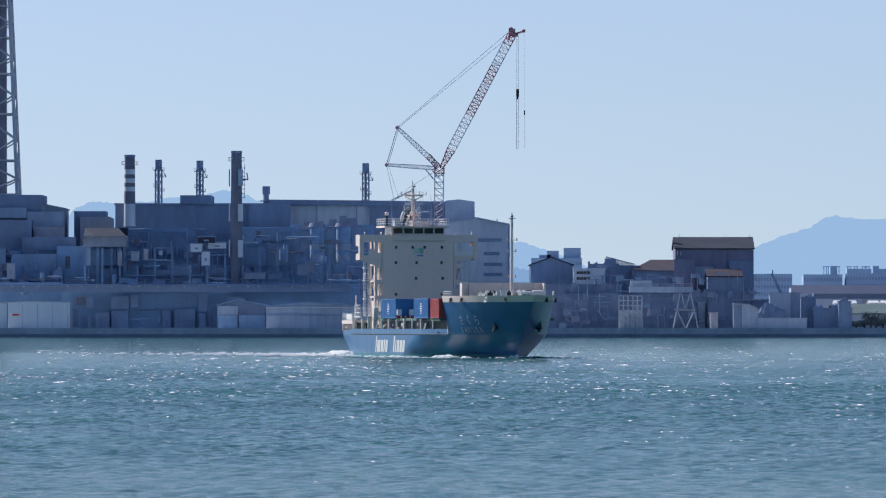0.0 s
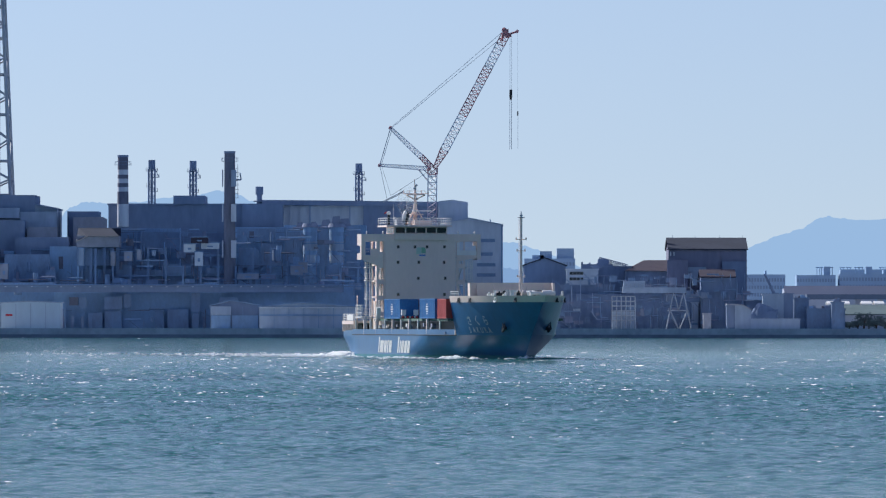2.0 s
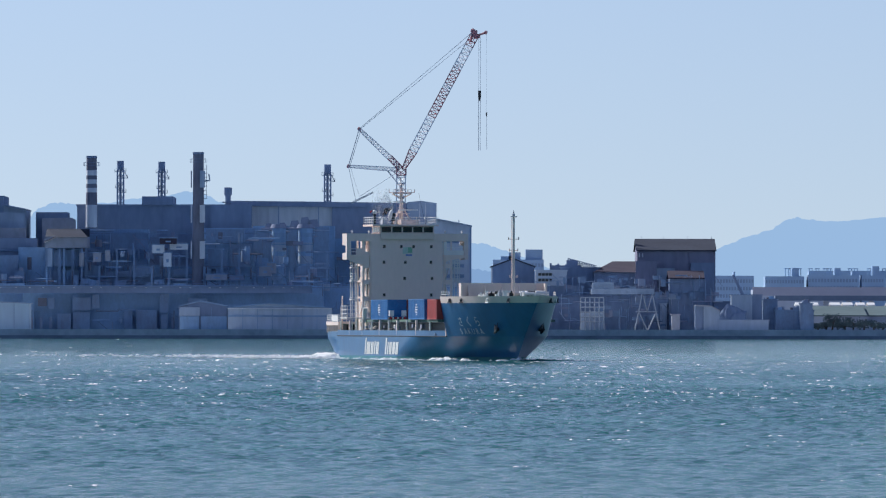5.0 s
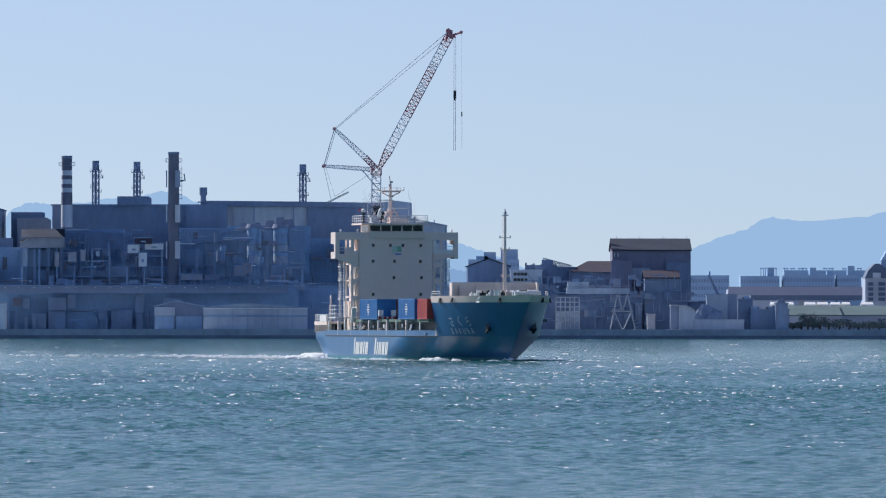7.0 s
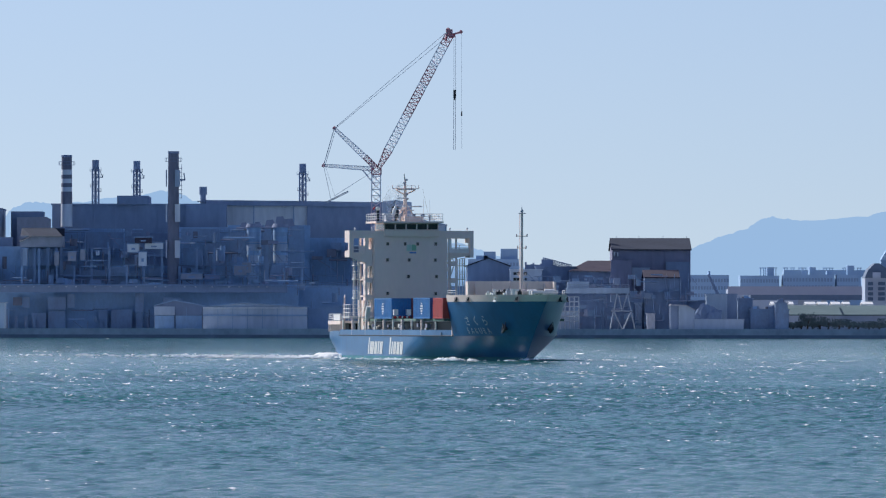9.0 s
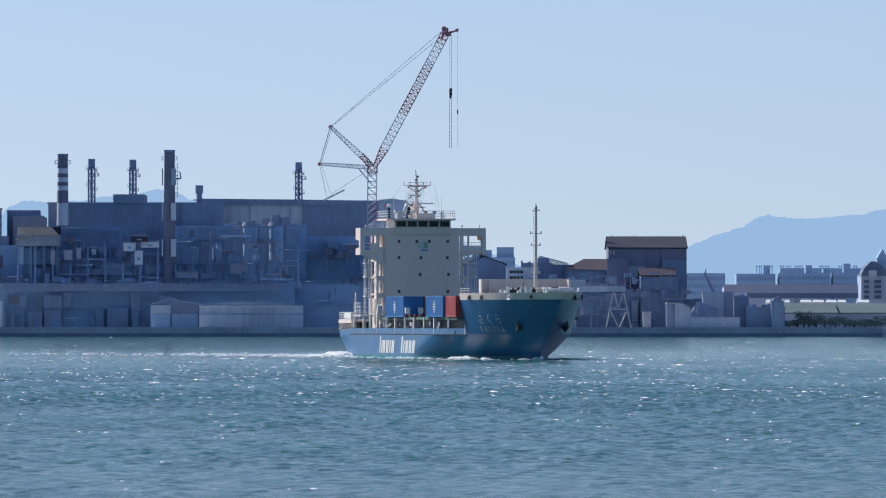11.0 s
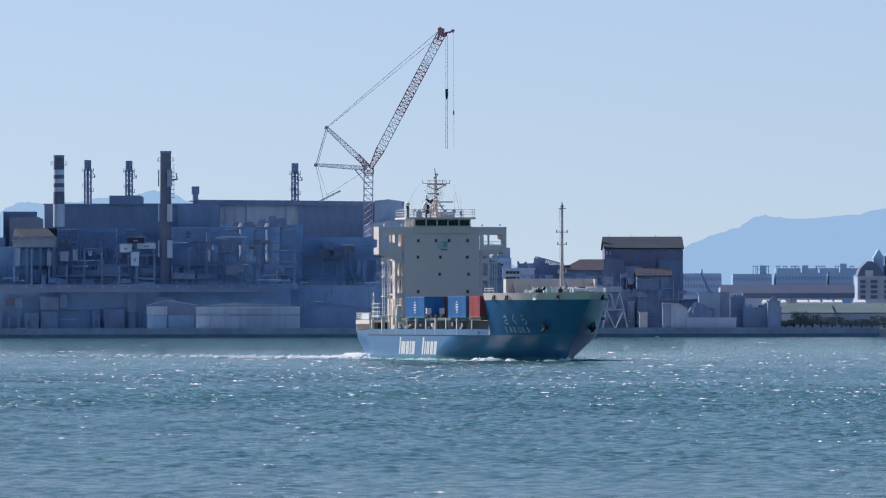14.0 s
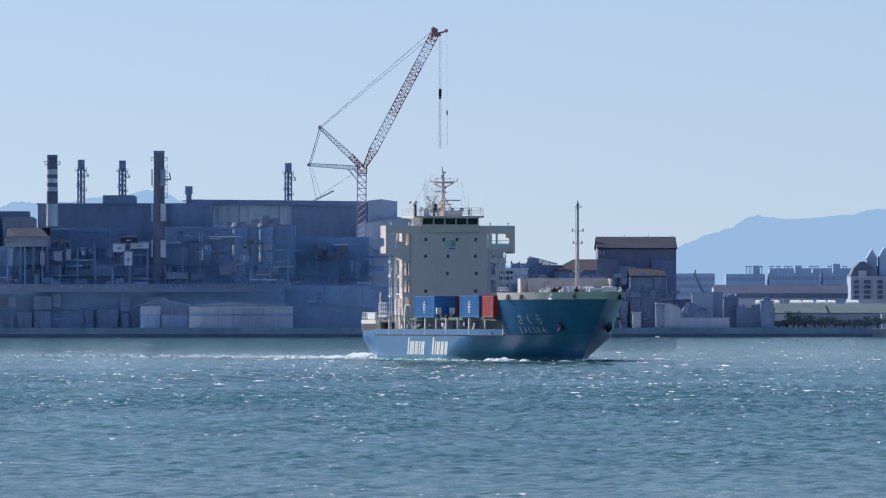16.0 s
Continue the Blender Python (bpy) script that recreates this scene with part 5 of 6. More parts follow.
def deckhouse():
    # main tower, open stair frame on the port side
    part("deckhouse", box(B(), -7.2, 0, -4.75, 4.6, MAIN, 15.2), CREAM, ship, "tall cream-painted deckhouse front")
    part("house_side", box(B(), -6.4, -0.5, -5.0, -4.75, 4.9, 15.0), CREAM, ship)
    for x, z in ((-2.0, 8.8), (-4.6, 8.8), (-2.0, 10.9), (-4.6, 10.9), (-3.2, 6.4)):
        part("side_door", box(B(), x, x + 0.9, -5.06, -5.003, z - 0.9, z + 0.9), PANE, ship)
    part("aft_house", box(B(), -8.6, -5.2, -5.2, 5.2, MAIN, 7.2), CREAM, ship)
    for side in (-1, 1):
        for z in (7.6, 9.7, 11.8):
            part("stair_landing", box(B(), -4.4, -0.3, min(side * 4.8, side * 5.9), max(side * 4.8, side * 5.9), z, z + 0.22), CREAM, ship)
        for z in (5.2, 7.3, 9.4, 11.5, 13.0):
            part("stair_frame_beam", box(B(), -0.36, -0.14, min(side * 4.95, side * 5.65), max(side * 4.95, side * 5.65), z, z + 0.6), CREAM, ship)
        for y in (4.82, 5.75):
            part("stair_post", box(B(), -0.35, -0.15, side * y - 0.1, side * y + 0.12, MAIN, 15.0), CREAM, ship)
        part("stair_post", box(B(), -4.4, -4.2, side * 5.75 - 0.1, side * 5.75 + 0.12, MAIN, 15.0), CREAM, ship)
        bm = B()
        for k, z in enumerate((5.4, 7.6, 9.7, 11.8)):
            a, b = (-0.6, -4.0) if k % 2 else (-4.0, -0.6)
            for o in (4.95, 5.6):
                rod(bm, (a, side * o, z), (b, side * o, z + 2.1), 0.07, n=4)
            for s in range(9):
                u = s / 8
                box(bm, a + (b - a) * u - 0.12, a + (b - a) * u + 0.12, min(side * 4.95, side * 5.6), max(side * 4.95, side * 5.6), z + 2.1 * u, z + 2.1 * u + 0.05)
        part("stairway", bm, WHITE, ship)
    # ladder tower outboard on both sides
    for side in (-1, 1):
        y0, y1 = side * 6.4, side * 7.0
        bm = B()
        for x in (-1.2, -2.4):
            for y in (y0, y1):
                rod(bm, (x, y, MAIN), (x, y, 12.4), 0.06, n=4)
        part("ladder_tower", bm, WHITE, ship, "white outboard ladder tower")
        for z in (7.4, 9.8, 11.5):
            bm = box(B(), -2.6, -0.9, min(y0, y1) - 0.15, max(y0, y1) + 0.15, z, z + 0.12)
            rail(bm, [(-0.9, y0, z), (-0.9, y1, z), (-2.6, y1, z)], 1.0, 0.04)
            part("ladder_platform", bm, WHITE, ship)
        part("side_platform", rail(box(B(), -4.5, 0.4, min(side * 5, side * 8), max(side * 5, side * 8), 5.0, 5.14), [(0.3, side * 6.4, 5.14), (0.3, side * 7.9, 5.14), (-4.5, side * 7.9, 5.14)], 1.5, 0.045), WHITE, ship)
    # front windows of the accommodation, by deck
    for z, ys in ((14.28, (-3.05, -0.82, 0.78, 3.1)), (12.26, (-3.08, -0.3, 3.05)), (10.18, (-0.38, 3.2)), (8.05, (-3.05, 3.1))):
        for y in ys:
            w = part("window", box(B(), 0.0, 0.05, y - 0.17, y + 0.17, z - 0.2, z + 0.2), PANE, ship)
            bm = B()
            for a, b, c, d in ((-0.24, 0.24, 0.2, 0.25), (-0.24, 0.24, -0.25, -0.2), (-0.24, -0.17, -0.25, 0.25), (0.17, 0.24, -0.25, 0.25)):
                box(bm, 0.0, 0.08, y + a, y + b, z + c, z + d)
            part("window_frame", bm, CREAM, w)
    # house emblem as plain shapes
    part("emblem", prism(B(), [(0, 13.35), (0.03, 13.35), (0.03, 14.2), (0, 14.2)], -0.62, 0.02), LOGO_PALE, ship, "pale green emblem")
    part("emblem", prism(B(), [(0, 13.45), (0.03, 13.45), (0.03, 14.2), (0, 14.2)], 0.05, 0.62), LOGO_GREEN, ship, "green emblem")
    part("emblem", prism(B(), [(0, 13.08), (0.03, 13.08), (0.03, 13.28), (0, 13.28)], -0.25, 0.6), LOGO_BLUE, ship, "blue emblem stroke")
    # bridge front apron, wheelhouse and its windows
    bm = prism(B(), [(-6.2, 15.2), (0.35, 15.2), (0.55, 16.02), (-6.2, 16.02)], -3.55, 3.42)
    part("bridge_apron", bm, CREAM, ship)
    part("wheelhouse", box(B(), -5.8, 0.2, -3.6, 3.45, 16.02, 16.95), CREAM, ship)
    for k in range(5):
        y0 = -3.42 + k * 1.37
        p = part("bridge_window", prism(B(), [(0.2, 16.12), (0.3, 16.12), (0.36, 16.78), (0.2, 16.78)], y0, y0 + 1.2), PANE, ship)
        part("mullion", box(B(), 0.2, 0.4, y0 + 1.21, y0 + 1.36, 16.05, 16.85), CREAM, p)
    for k in range(3):
        for side in (-1, 1):
            y = -3.6 if side < 0 else 3.45
            part("bridge_window", box(B(), -1.6 * k - 1.6, -1.6 * k - 0.3, y - 0.04, y + 0.04, 16.12, 16.78), PANE, ship)
    part("wheelhouse_roof", box(B(), -6.3, 0.9, -4.7, 3.95, 16.9, 17.12), CREAM, ship, "overhanging cream roof slab")
    bm = rail(B(), [(-6.2, -4.6, 17.12), (0.8, -4.6, 17.12), (0.8, 3.85, 17.12), (-6.2, 3.85, 17.12), (-6.2, -4.6, 17.12)], 0.95, 0.035)
    part("roof_railing", bm, WHITE, ship, "white railing on the roof")
    # open bridge wings: a deep top beam, an outer leg and the wing floor
    for side in (-1, 1):
        lo = lambda a, b: (min(side * a, side * b), max(side * a, side * b))
        y0, y1 = lo(3.5, 7.95)
        part("wing_beam", box(B(), -3.2, 0.05, y0, y1, 15.0, 15.95), CREAM, ship, "cream bridge wing beam")
        y0, y1 = lo(7.45, 7.95)
        w = part("wing_leg", prism(B(), [(-3.2, 12.6), (0.05, 12.6), (0.05, 15.0), (-3.2, 15.0), (-3.2, 14.5), (-0.9, 14.4), (-0.9, 13.5), (-3.2, 13.4)], y0, y1), CREAM, ship)
        y0, y1 = lo(4.7, 7.6)
        part("wing_floor", box(B(), -3.2, 0.0, y0, y1, 13.0, 13.2), CREAM, ship)
        bm = B()
        v = [bm.verts.new(p) for p in ((-0.1, side * 5.0, 11.6 if side < 0 else 12.4), (-0.1, side * 5.0, 13.0), (-0.1, side * 7.9, 13.0), (-0.1, side * 7.9, 12.6 if side < 0 else 12.9))]
        bm.faces.new(v)
        v = [bm.verts.new(p) for p in ((-0.4, side * 5.0, 11.6 if side < 0 else 12.4), (-0.4, side * 5.0, 13.0), (-0.4, side * 7.9, 13.0), (-0.4, side * 7.9, 12.6 if side < 0 else 12.9))]
        bm.faces.new(v[::-1])
        part("wing_bracket", bm, CREAM, ship)
        if side < 0:
            # the starboard wing has a front screen with two openings beside the outer leg and a passage along the house
            bm = B()
            for y0, y1, z0, z1 in ((-7.45, -7.36, 13.21, 14.99), (-6.7, -6.6, 13.21, 14.99), (-6.6, -5.9, 13.21, 14.05), (-5.9, -5.45, 13.21, 14.99)):
                box(bm, -0.3, -0.18, y0, y1, z0, z1)
            part("wing_screen", bm, CREAM, ship)
            bm = B()
            for z in (13.6, 14.0):
                rod(bm, (-0.24, -7.36, z), (-0.24, -6.7, z), 0.04, n=5)
            part("wing_handrail", bm, WHITE, ship)
        else:
            part("wing_railing", rail(B(), [(-0.05, 4.8, 13.2), (-0.05, 7.5, 13.2)], 0.95, 0.04), WHITE, ship)
            part("wing_dodger", box(B(), -0.2, -0.12, 4.8, 7.4, 13.2, 13.75), WHITE, ship, "white dodger on the bridge wing rail")
        if side > 0:
            part("wing_door", box(B(), -0.3, -0.1, 4.75, 5.15, 13.2, 14.9), WHITE, ship)
        for y in (5.0, 7.2):
            bm = rod(B(), (-0.4, side * y, 15.9), (-0.4, side * y, 16.2), 0.06)
            bmesh.ops.create_icosphere(bm, subdivisions=2, radius=0.13, matrix=Matrix.Translation((-0.4, side * y, 16.22)))
            part("searchlight", bm, WHITE, ship)


def top_gear():
    # radar mast on the wheelhouse roof
    x = -3.6
    mast = part("radar_mast", rod(B(), (x, -0.15, 17.1), (x, -0.15, 22.2), 0.32, 0.15, 8), CREAM, ship, "cream radar mast")
    bm = rod(B(), (x, -0.15, 22.1), (x + 0.1, -0.3, 23.2), 0.1, 0.05)
    part("pole", bm, CREAM, mast)
    bm = box(B(), x - 0.4, x + 0.5, -1.3, 1.1, 21.1, 21.25)
    rail(bm, [(x + 0.5, -1.3, 21.25), (x + 0.5, 1.1, 21.25)], 0.4, 0.03, 1)
    for y in (-1.3, 1.1):
        rod(bm, (x, y, 21.1), (x, -0.15, 20.5), 0.08)
    rod(bm, (x, -1.75, 21.3), (x, 1.6, 21.3), 0.05)
    for y in (-1.75, -0.95, 0.7, 1.6):
        rod(bm, (x, y, 21.3), (x, y, 21.75), 0.06, 0.04)
    part("yard", bm, CREAM, mast)
    part("radar_scanner", box(B(), x + 0.5, x + 0.75, -0.6, 1.9, 18.95, 19.12), WHITE, mast)
    part("radar_scanner", box(B(), x + 0.4, x + 0.6, -1.3, 0.0, 20.0, 20.15), WHITE, mast)
    part("mast_platform", box(B(), x - 0.5, x + 0.9, -0.9, 0.8, 18.5, 18.62), CREAM, mast)
    for y, z in ((-0.3, 22.0), (0.0, 22.4), (0.08, 20.6), (0.12, 20.0)):
        bm = B()
        bmesh.ops.create_icosphere(bm, subdivisions=1, radius=0.17, matrix=Matrix.Translation((x + 0.2, y, z)))
        part("signal_lamp", bm, GALV, mast)
    bm = B()
    for a, b in (((x - 1.6, -1.1, 17.1), (x, -0.3, 19.2)), ((x + 1.2, 1.2, 17.1), (x, 0.1, 19.2)), ((x + 1.0, -1.0, 17.1), (x, -0.2, 18.6))):
        rod(bm, a, b, 0.11)
    part("mast_brace", bm, CREAM, mast)
    # vents, domes and lockers
    for px, py, r, h in ((-2.0, -1.1, 0.16, 0.7), (-1.2, 1.6, 0.16, 0.6), (-4.6, -2.6, 0.2, 0.8), (-1.4, 2.6, 0.14, 0.7)):
        bm = rod(B(), (px, py, 17.1), (px, py, 17.1 + h), r * 0.7, r, 8)
        rod(bm, (px, py, 17.1 + h), (px - 0.3, py, 17.25 + h), r, r * 1.1, 8)
        part("roof_vent", bm, GALV, ship)
    # signal projector on its post, white hood and dark body
    bm = rod(B(), (-1.4, -1.75, 17.1), (-1.4, -1.75, 18.4), 0.12, 0.1, 8)
    box(bm, -1.7, -1.15, -1.75, -1.4, 17.6, 18.6)
    part("projector_stand", bm, DARK, ship)
    bm = B()
    bmesh.ops.create_icosphere(bm, subdivisions=3, radius=1, matrix=Matrix.LocRotScale((-1.4, -1.95, 18.35), Euler((radians(-14), 0, 0)), (0.3, 0.27, 0.75)))
    part("projector_hood", bm, WHITE, ship, "white weather hood on a roof post", True)
    for px, py in ((-2.6, -0.9), (-2.2, -2.5), (-3.2, 0.9), (-2.9, 2.0)):
        bm = rod(B(), (px, py, 17.1), (px, py, 18.0), 0.06, n=6)
        box(bm, px - 0.15, px + 0.15, py - 0.2, py + 0.2, 17.75, 18.1)
        part("roof_instrument", bm, GALV, ship)
    part("roof_locker", box(B(), -3.0, -0.8, -0.7, 1.6, 17.12, 17.75), CREAM, ship)
    part("roof_locker", box(B(), -2.2, -0.9, -3.1, -2.4, 17.12, 17.9), GALV, ship)
    part("dome_post", box(B(), -0.75, -0.45, -4.36, -4.06, 17.1, 18.5), DARK, ship)
    bm = rod(B(), (-0.6, -4.2, 18.5), (-0.6, -4.2, 18.6), 0.2)
    bmesh.ops.create_icosphere(bm, subdivisions=2, radius=0.28, matrix=Matrix.Translation((-0.6, -4.2, 18.7)))
    part("satellite_dome", bm, WHITE, ship, "small white dome aerial")
    bm = B()
    for y in (-2.7, -1.0, 2.6, 3.4):
        rod(bm, (-5.6, y, 17.1), (-5.6, y, 20.0), 0.035, 0.015, 4)
    part("whip_aerial", bm, WHITE, ship)
    bm = rod(B(), (-4.2, -2.0, 21.3), (-6.8, -4.0, 17.4), 0.012, n=3)
    rod(bm, (-4.0, 2.2, 21.3), (-6.0, 3.4, 17.4), 0.012, n=3)
    part("halyard", bm, DARK, ship)
    f = B()
    v = [f.verts.new(p) for p in ((-6.0, -3.55, 18.85), (-6.1, -3.8, 18.6), (-6.0, -3.86, 18.78), (-5.9, -3.6, 19.05))]
    f.faces.new(v)
    v = [f.verts.new(p) for p in ((-6.02, -3.55, 18.85), (-6.12, -3.8, 18.6), (-6.02, -3.86, 18.78), (-5.92, -3.6, 19.05))]
    f.faces.new(v[::-1])
    part("flag", f, FLAG_RED, ship, "small red and white flag")
    # funnel behind the house
    part("funnel", box(B(), -13.2, -9.2, -2.4, 2.4, 4.9, 15.4), CREAM, ship, "cream funnel casing behind the house")
    for y in (-1.2, 0.2, 1.3):
        part("exhaust_pipe", rod(B(), (-11.5, y, 15.3), (-11.9, y, 16.9), 0.32, n=8), DARK, ship)


def foredeck():
    # breakwater across the foredeck
    bm = box(B(), 62.6, 62.9, -5.3, 5.4, 7.3, 9.3)
    for y in (-5.3, 5.15):
        box(bm, 62.9, 64.1, y, y + 0.25, 7.3, 9.25)
    for k in range(5):
        y = -4.2 + 2.1 * k
        prism(bm, [(62.9, 7.3), (63.8, 7.3), (62.9, 9.1)], y - 0.06, y + 0.06)
    part("breakwater", bm, CREAM, ship, "cream steel breakwater on the foredeck")
    x = 70.4
    m = part("foremast", rod(B(), (x, -0.05, 7.3), (x, -0.05, 17.6), 0.2, 0.13, 8), CREAM, ship, "slim cream foremast")
    for z, w in ((14.6, 0.62), (13.2, 0.5), (10.0, 0.45)):
        bm = rod(B(), (x, -w - 0.05, z), (x, w - 0.05, z), 0.045)
        for s in (-1, 1):
            rod(bm, (x, s * w - 0.05, z - 0.08), (x, s * w - 0.05, z + 0.25), 0.08)
        part("crossarm", bm, CREAM, m)
    bm = rod(B(), (x, -0.05, 17.5), (x, -0.05, 18.1), 0.13, 0.03)
    box(bm, x - 0.3, x + 0.3, -0.45, 0.35, 17.25, 17.35)
    bmesh.ops.create_icosphere(bm, subdivisions=2, radius=0.2, matrix=Matrix.Translation((x, -0.05, 17.55)))
    part("mast_light", bm, GALV, m)
    bm = B()
    for k in range(34):
        rod(bm, (x - 0.35, -0.25, 7.6 + 0.29 * k), (x - 0.35, 0.15, 7.6 + 0.29 * k), 0.025, n=3)
    for y in (-0.25, 0.15):
        rod(bm, (x - 0.35, y, 7.3), (x - 0.35, y, 17.2), 0.03, n=4)
    part("mast_ladder", bm, CREAM, m)
    # mooring gear
    rng = random.Random(4)
    for k in range(46):
        px = rng.uniform(66, 77)
        py = (rng.uniform(-5.2, -1.6) if k % 2 else rng.uniform(0.6, 4.6)) * half(px, 7.3) / 7.9
        r = rng.uniform(0.16, 0.34)
        top = rng.uniform(7.85, 8.3)
        tone = rng.choice((WHITE, WHITE, GALV, DARK, CREAM))
        bm = B()
        if k % 4 == 0:
            rod(bm, (px, py - 0.6, 7.95), (px, py + 0.6, 7.95), r * 1.3, n=10)
            box(bm, px - 0.3, px + 0.3, py - 0.75, py - 0.6, 7.3, 8.12)
            box(bm, px - 0.3, px + 0.3, py + 0.6, py + 0.75, 7.3, 8.12)
            rod(bm, (px, py + 0.75, 7.95), (px, py + 1.0, 7.95), r, n=8)
            part("mooring_winch", bm, tone, ship)
        elif k % 4 == 1:
            rod(bm, (px, py, 7.3), (px, py, top), r * 0.7, n=8)
            rod(bm, (px, py, top - 0.12), (px, py, top + 0.06), r, n=8)
            part("bollard", bm, tone, ship)
        elif k % 4 == 2:
            rod(bm, (px, py, 7.3), (px, py, top - 0.1), r * 0.6, n=8)
            rod(bm, (px, py, top - 0.15), (px, py, top + 0.05), r * 1.25, r * 0.7, n=10)
            part("mushroom_vent", bm, tone, ship)
        else:
            box(bm, px - 0.25, px + 0.25, py - r, py + r, 7.3, top)
            rod(bm, (px, py, top), (px + 0.3, py, top + 0.15), 0.1, n=6)
            part("deck_locker", bm, tone, ship)
    # fairleads let into the bulwark
    for px in (63.5, 67.5, 75.0, 80.0):
        for side in (-1, 1):
            h = half(px, 7.45)
            bm = B()
            for d in (-0.35, 0.35):
                rod(bm, (px + d, side * (h - 0.02), 6.97), (px + d, side * (h - 0.02), 7.33), 0.09, n=8)
            rod(bm, (px - 0.6, side * (h - 0.02), 7.37), (px + 0.6, side * (h - 0.02), 7.37), 0.05, n=6)
            box(bm, px - 0.9, px + 0.9, side * h - 0.06, side * h + 0.035, 6.83, 6.99)
            part("fairlead", bm, DARK if px != 75.0 else WHITE, ship)
    bm = B()
    rail(bm, [(px, 0.12 - half(px, 7.65), 7.65) for px in (60.1, 61.8, 63.4)], 0.55, 0.04, 2)
    part("foredeck_railing", bm, WHITE, ship)
    bm = rail(B(), [(px, half(px, 7.65) - 0.12, 7.65) for px in (60.1, 61.8, 63.4)], 0.55, 0.04, 2)
    part("foredeck_railing", bm, WHITE, ship)


lower_hull()
markings()
deckhouse()
top_gear()
foredeck()

ABOARD = [(ship, Matrix())]           # what the ship carries along, with its place on board


def container(x0, x1, y0, z0, material, label, height=2.5, emblem=False):
    c = thing("container", label, "container", group="containers on deck")
    # corrugated sides as one folded outline, drawn up
    n = max(8, round((x1 - x0) / 0.5))
    near, far = [], []
    for k in range(n):
        a, d = x0 + 0.2 + (x1 - x0 - 0.4) * k / n, (x1 - x0 - 0.4) / n
        for u, o in ((0.0, 0.06), (0.15, 0.02), (0.5, 0.02), (0.65, 0.06)):
            near.append((a + u * d, y0 + o))
            far.append((a + u * d, y0 + 2.44 - o))
    bm = B()
    outline = near + [(x1 - 0.08, y0 + 0.06), (x1 - 0.08, y0 + 2.38)] + far[::-1]
    lo, hi = [bm.verts.new((x, y, z0 + 0.1)) for x, y in outline], [bm.verts.new((x, y, z0 + height - 0.05)) for x, y in outline]
    bm.faces.new(lo[::-1])
    bm.faces.new(hi)
    for q in range(len(lo)):
        r = (q + 1) % len(lo)
        bm.faces.new((lo[q], lo[r], hi[r], hi[q]))
    part("body", bm, material, c)
    bm = B()
    for x in (x0, x1 - 0.16):
        for y in (y0, y0 + 2.28):
            box(bm, x, x + 0.16, y, y + 0.16, z0, z0 + height)
    for y in (y0, y0 + 2.30):
        for z in (z0, z0 + height - 0.14):
            box(bm, x0 + 0.16, x1 - 0.16, y, y + 0.14, z, z + 0.14)
    for x in (x0 + 0.01, x1 - 0.13):
        for z in (z0 + 0.003, z0 + height - 0.137):
            box(bm, x, x + 0.12, y0 + 0.14, y0 + 2.3, z, z + 0.134)
    part("frame", bm, material, c)
    bm = B()
    for y in (0.45, 0.95, 1.5, 2.0):
        rod(bm, (x1 + 0.02, y0 + y, z0 + 0.15), (x1 + 0.02, y0 + y, z0 + height - 0.15), 0.03, n=4)
    part("lock_rods", bm, material, c)
    if emblem:
        m = (x0 + x1) / 2
        for dz, w in ((-0.65, 0.5), (-0.35, 1.1), (-0.05, 1.5), (0.25, 1.3), (0.55, 0.6)):
            part("emblem_bar", box(B(), m - w / 2, m + w / 2, y0 - 0.015, y0 + 0.012, z0 + height / 2 + dz - 0.08, z0 + height / 2 + dz + 0.08), WHITE, c)
    ABOARD.append((c, Matrix()))
    return c


container(15.4, 27.0, -7.6, 4.87, BOX_BLUE, "bright blue corrugated shipping container with a white emblem", emblem=True)
container(15.4, 27.0, -5.1, 4.87, BOX_MAROON, "maroon corrugated shipping container beside a blue one")
container(41.4, 52.1, -7.6, 4.87, BOX_BLUE, "bright blue corrugated shipping container with a white emblem", emblem=True)
container(53.5, 59.6, -7.5, 4.87, BOX_RED, "faded red corrugated shipping container below the forecastle", 2.45)


def reefer_rack():
    c = thing("deck_rack", "white panelled plug-in rack with red fittings on the hatch", "deck rack")
    part("frame", box(B(), 27.6, 28.4, -7.6, -5.35, 4.87, 5.15), DARK, c)
    for y in (-7.55, -5.95):
        part("panel", box(B(), 27.7, 28.3, y, y + 0.55, 5.3, 6.0), WHITE, c)
        part("panel_leg", box(B(), 27.9, 28.1, y + 0.2, y + 0.4, 5.15, 5.3), WHITE, c)
    for k in range(7):
        part("fitting", box(B(), 28.4, 28.5, -7.5 + 0.3 * k, -7.33 + 0.3 * k, 4.92, 5.2), WHITE if k % 2 else FLAG_RED, c)
    ABOARD.append((c, Matrix()))


reefer_rack()


ASTERN = []                           # white water that goes along with the ship


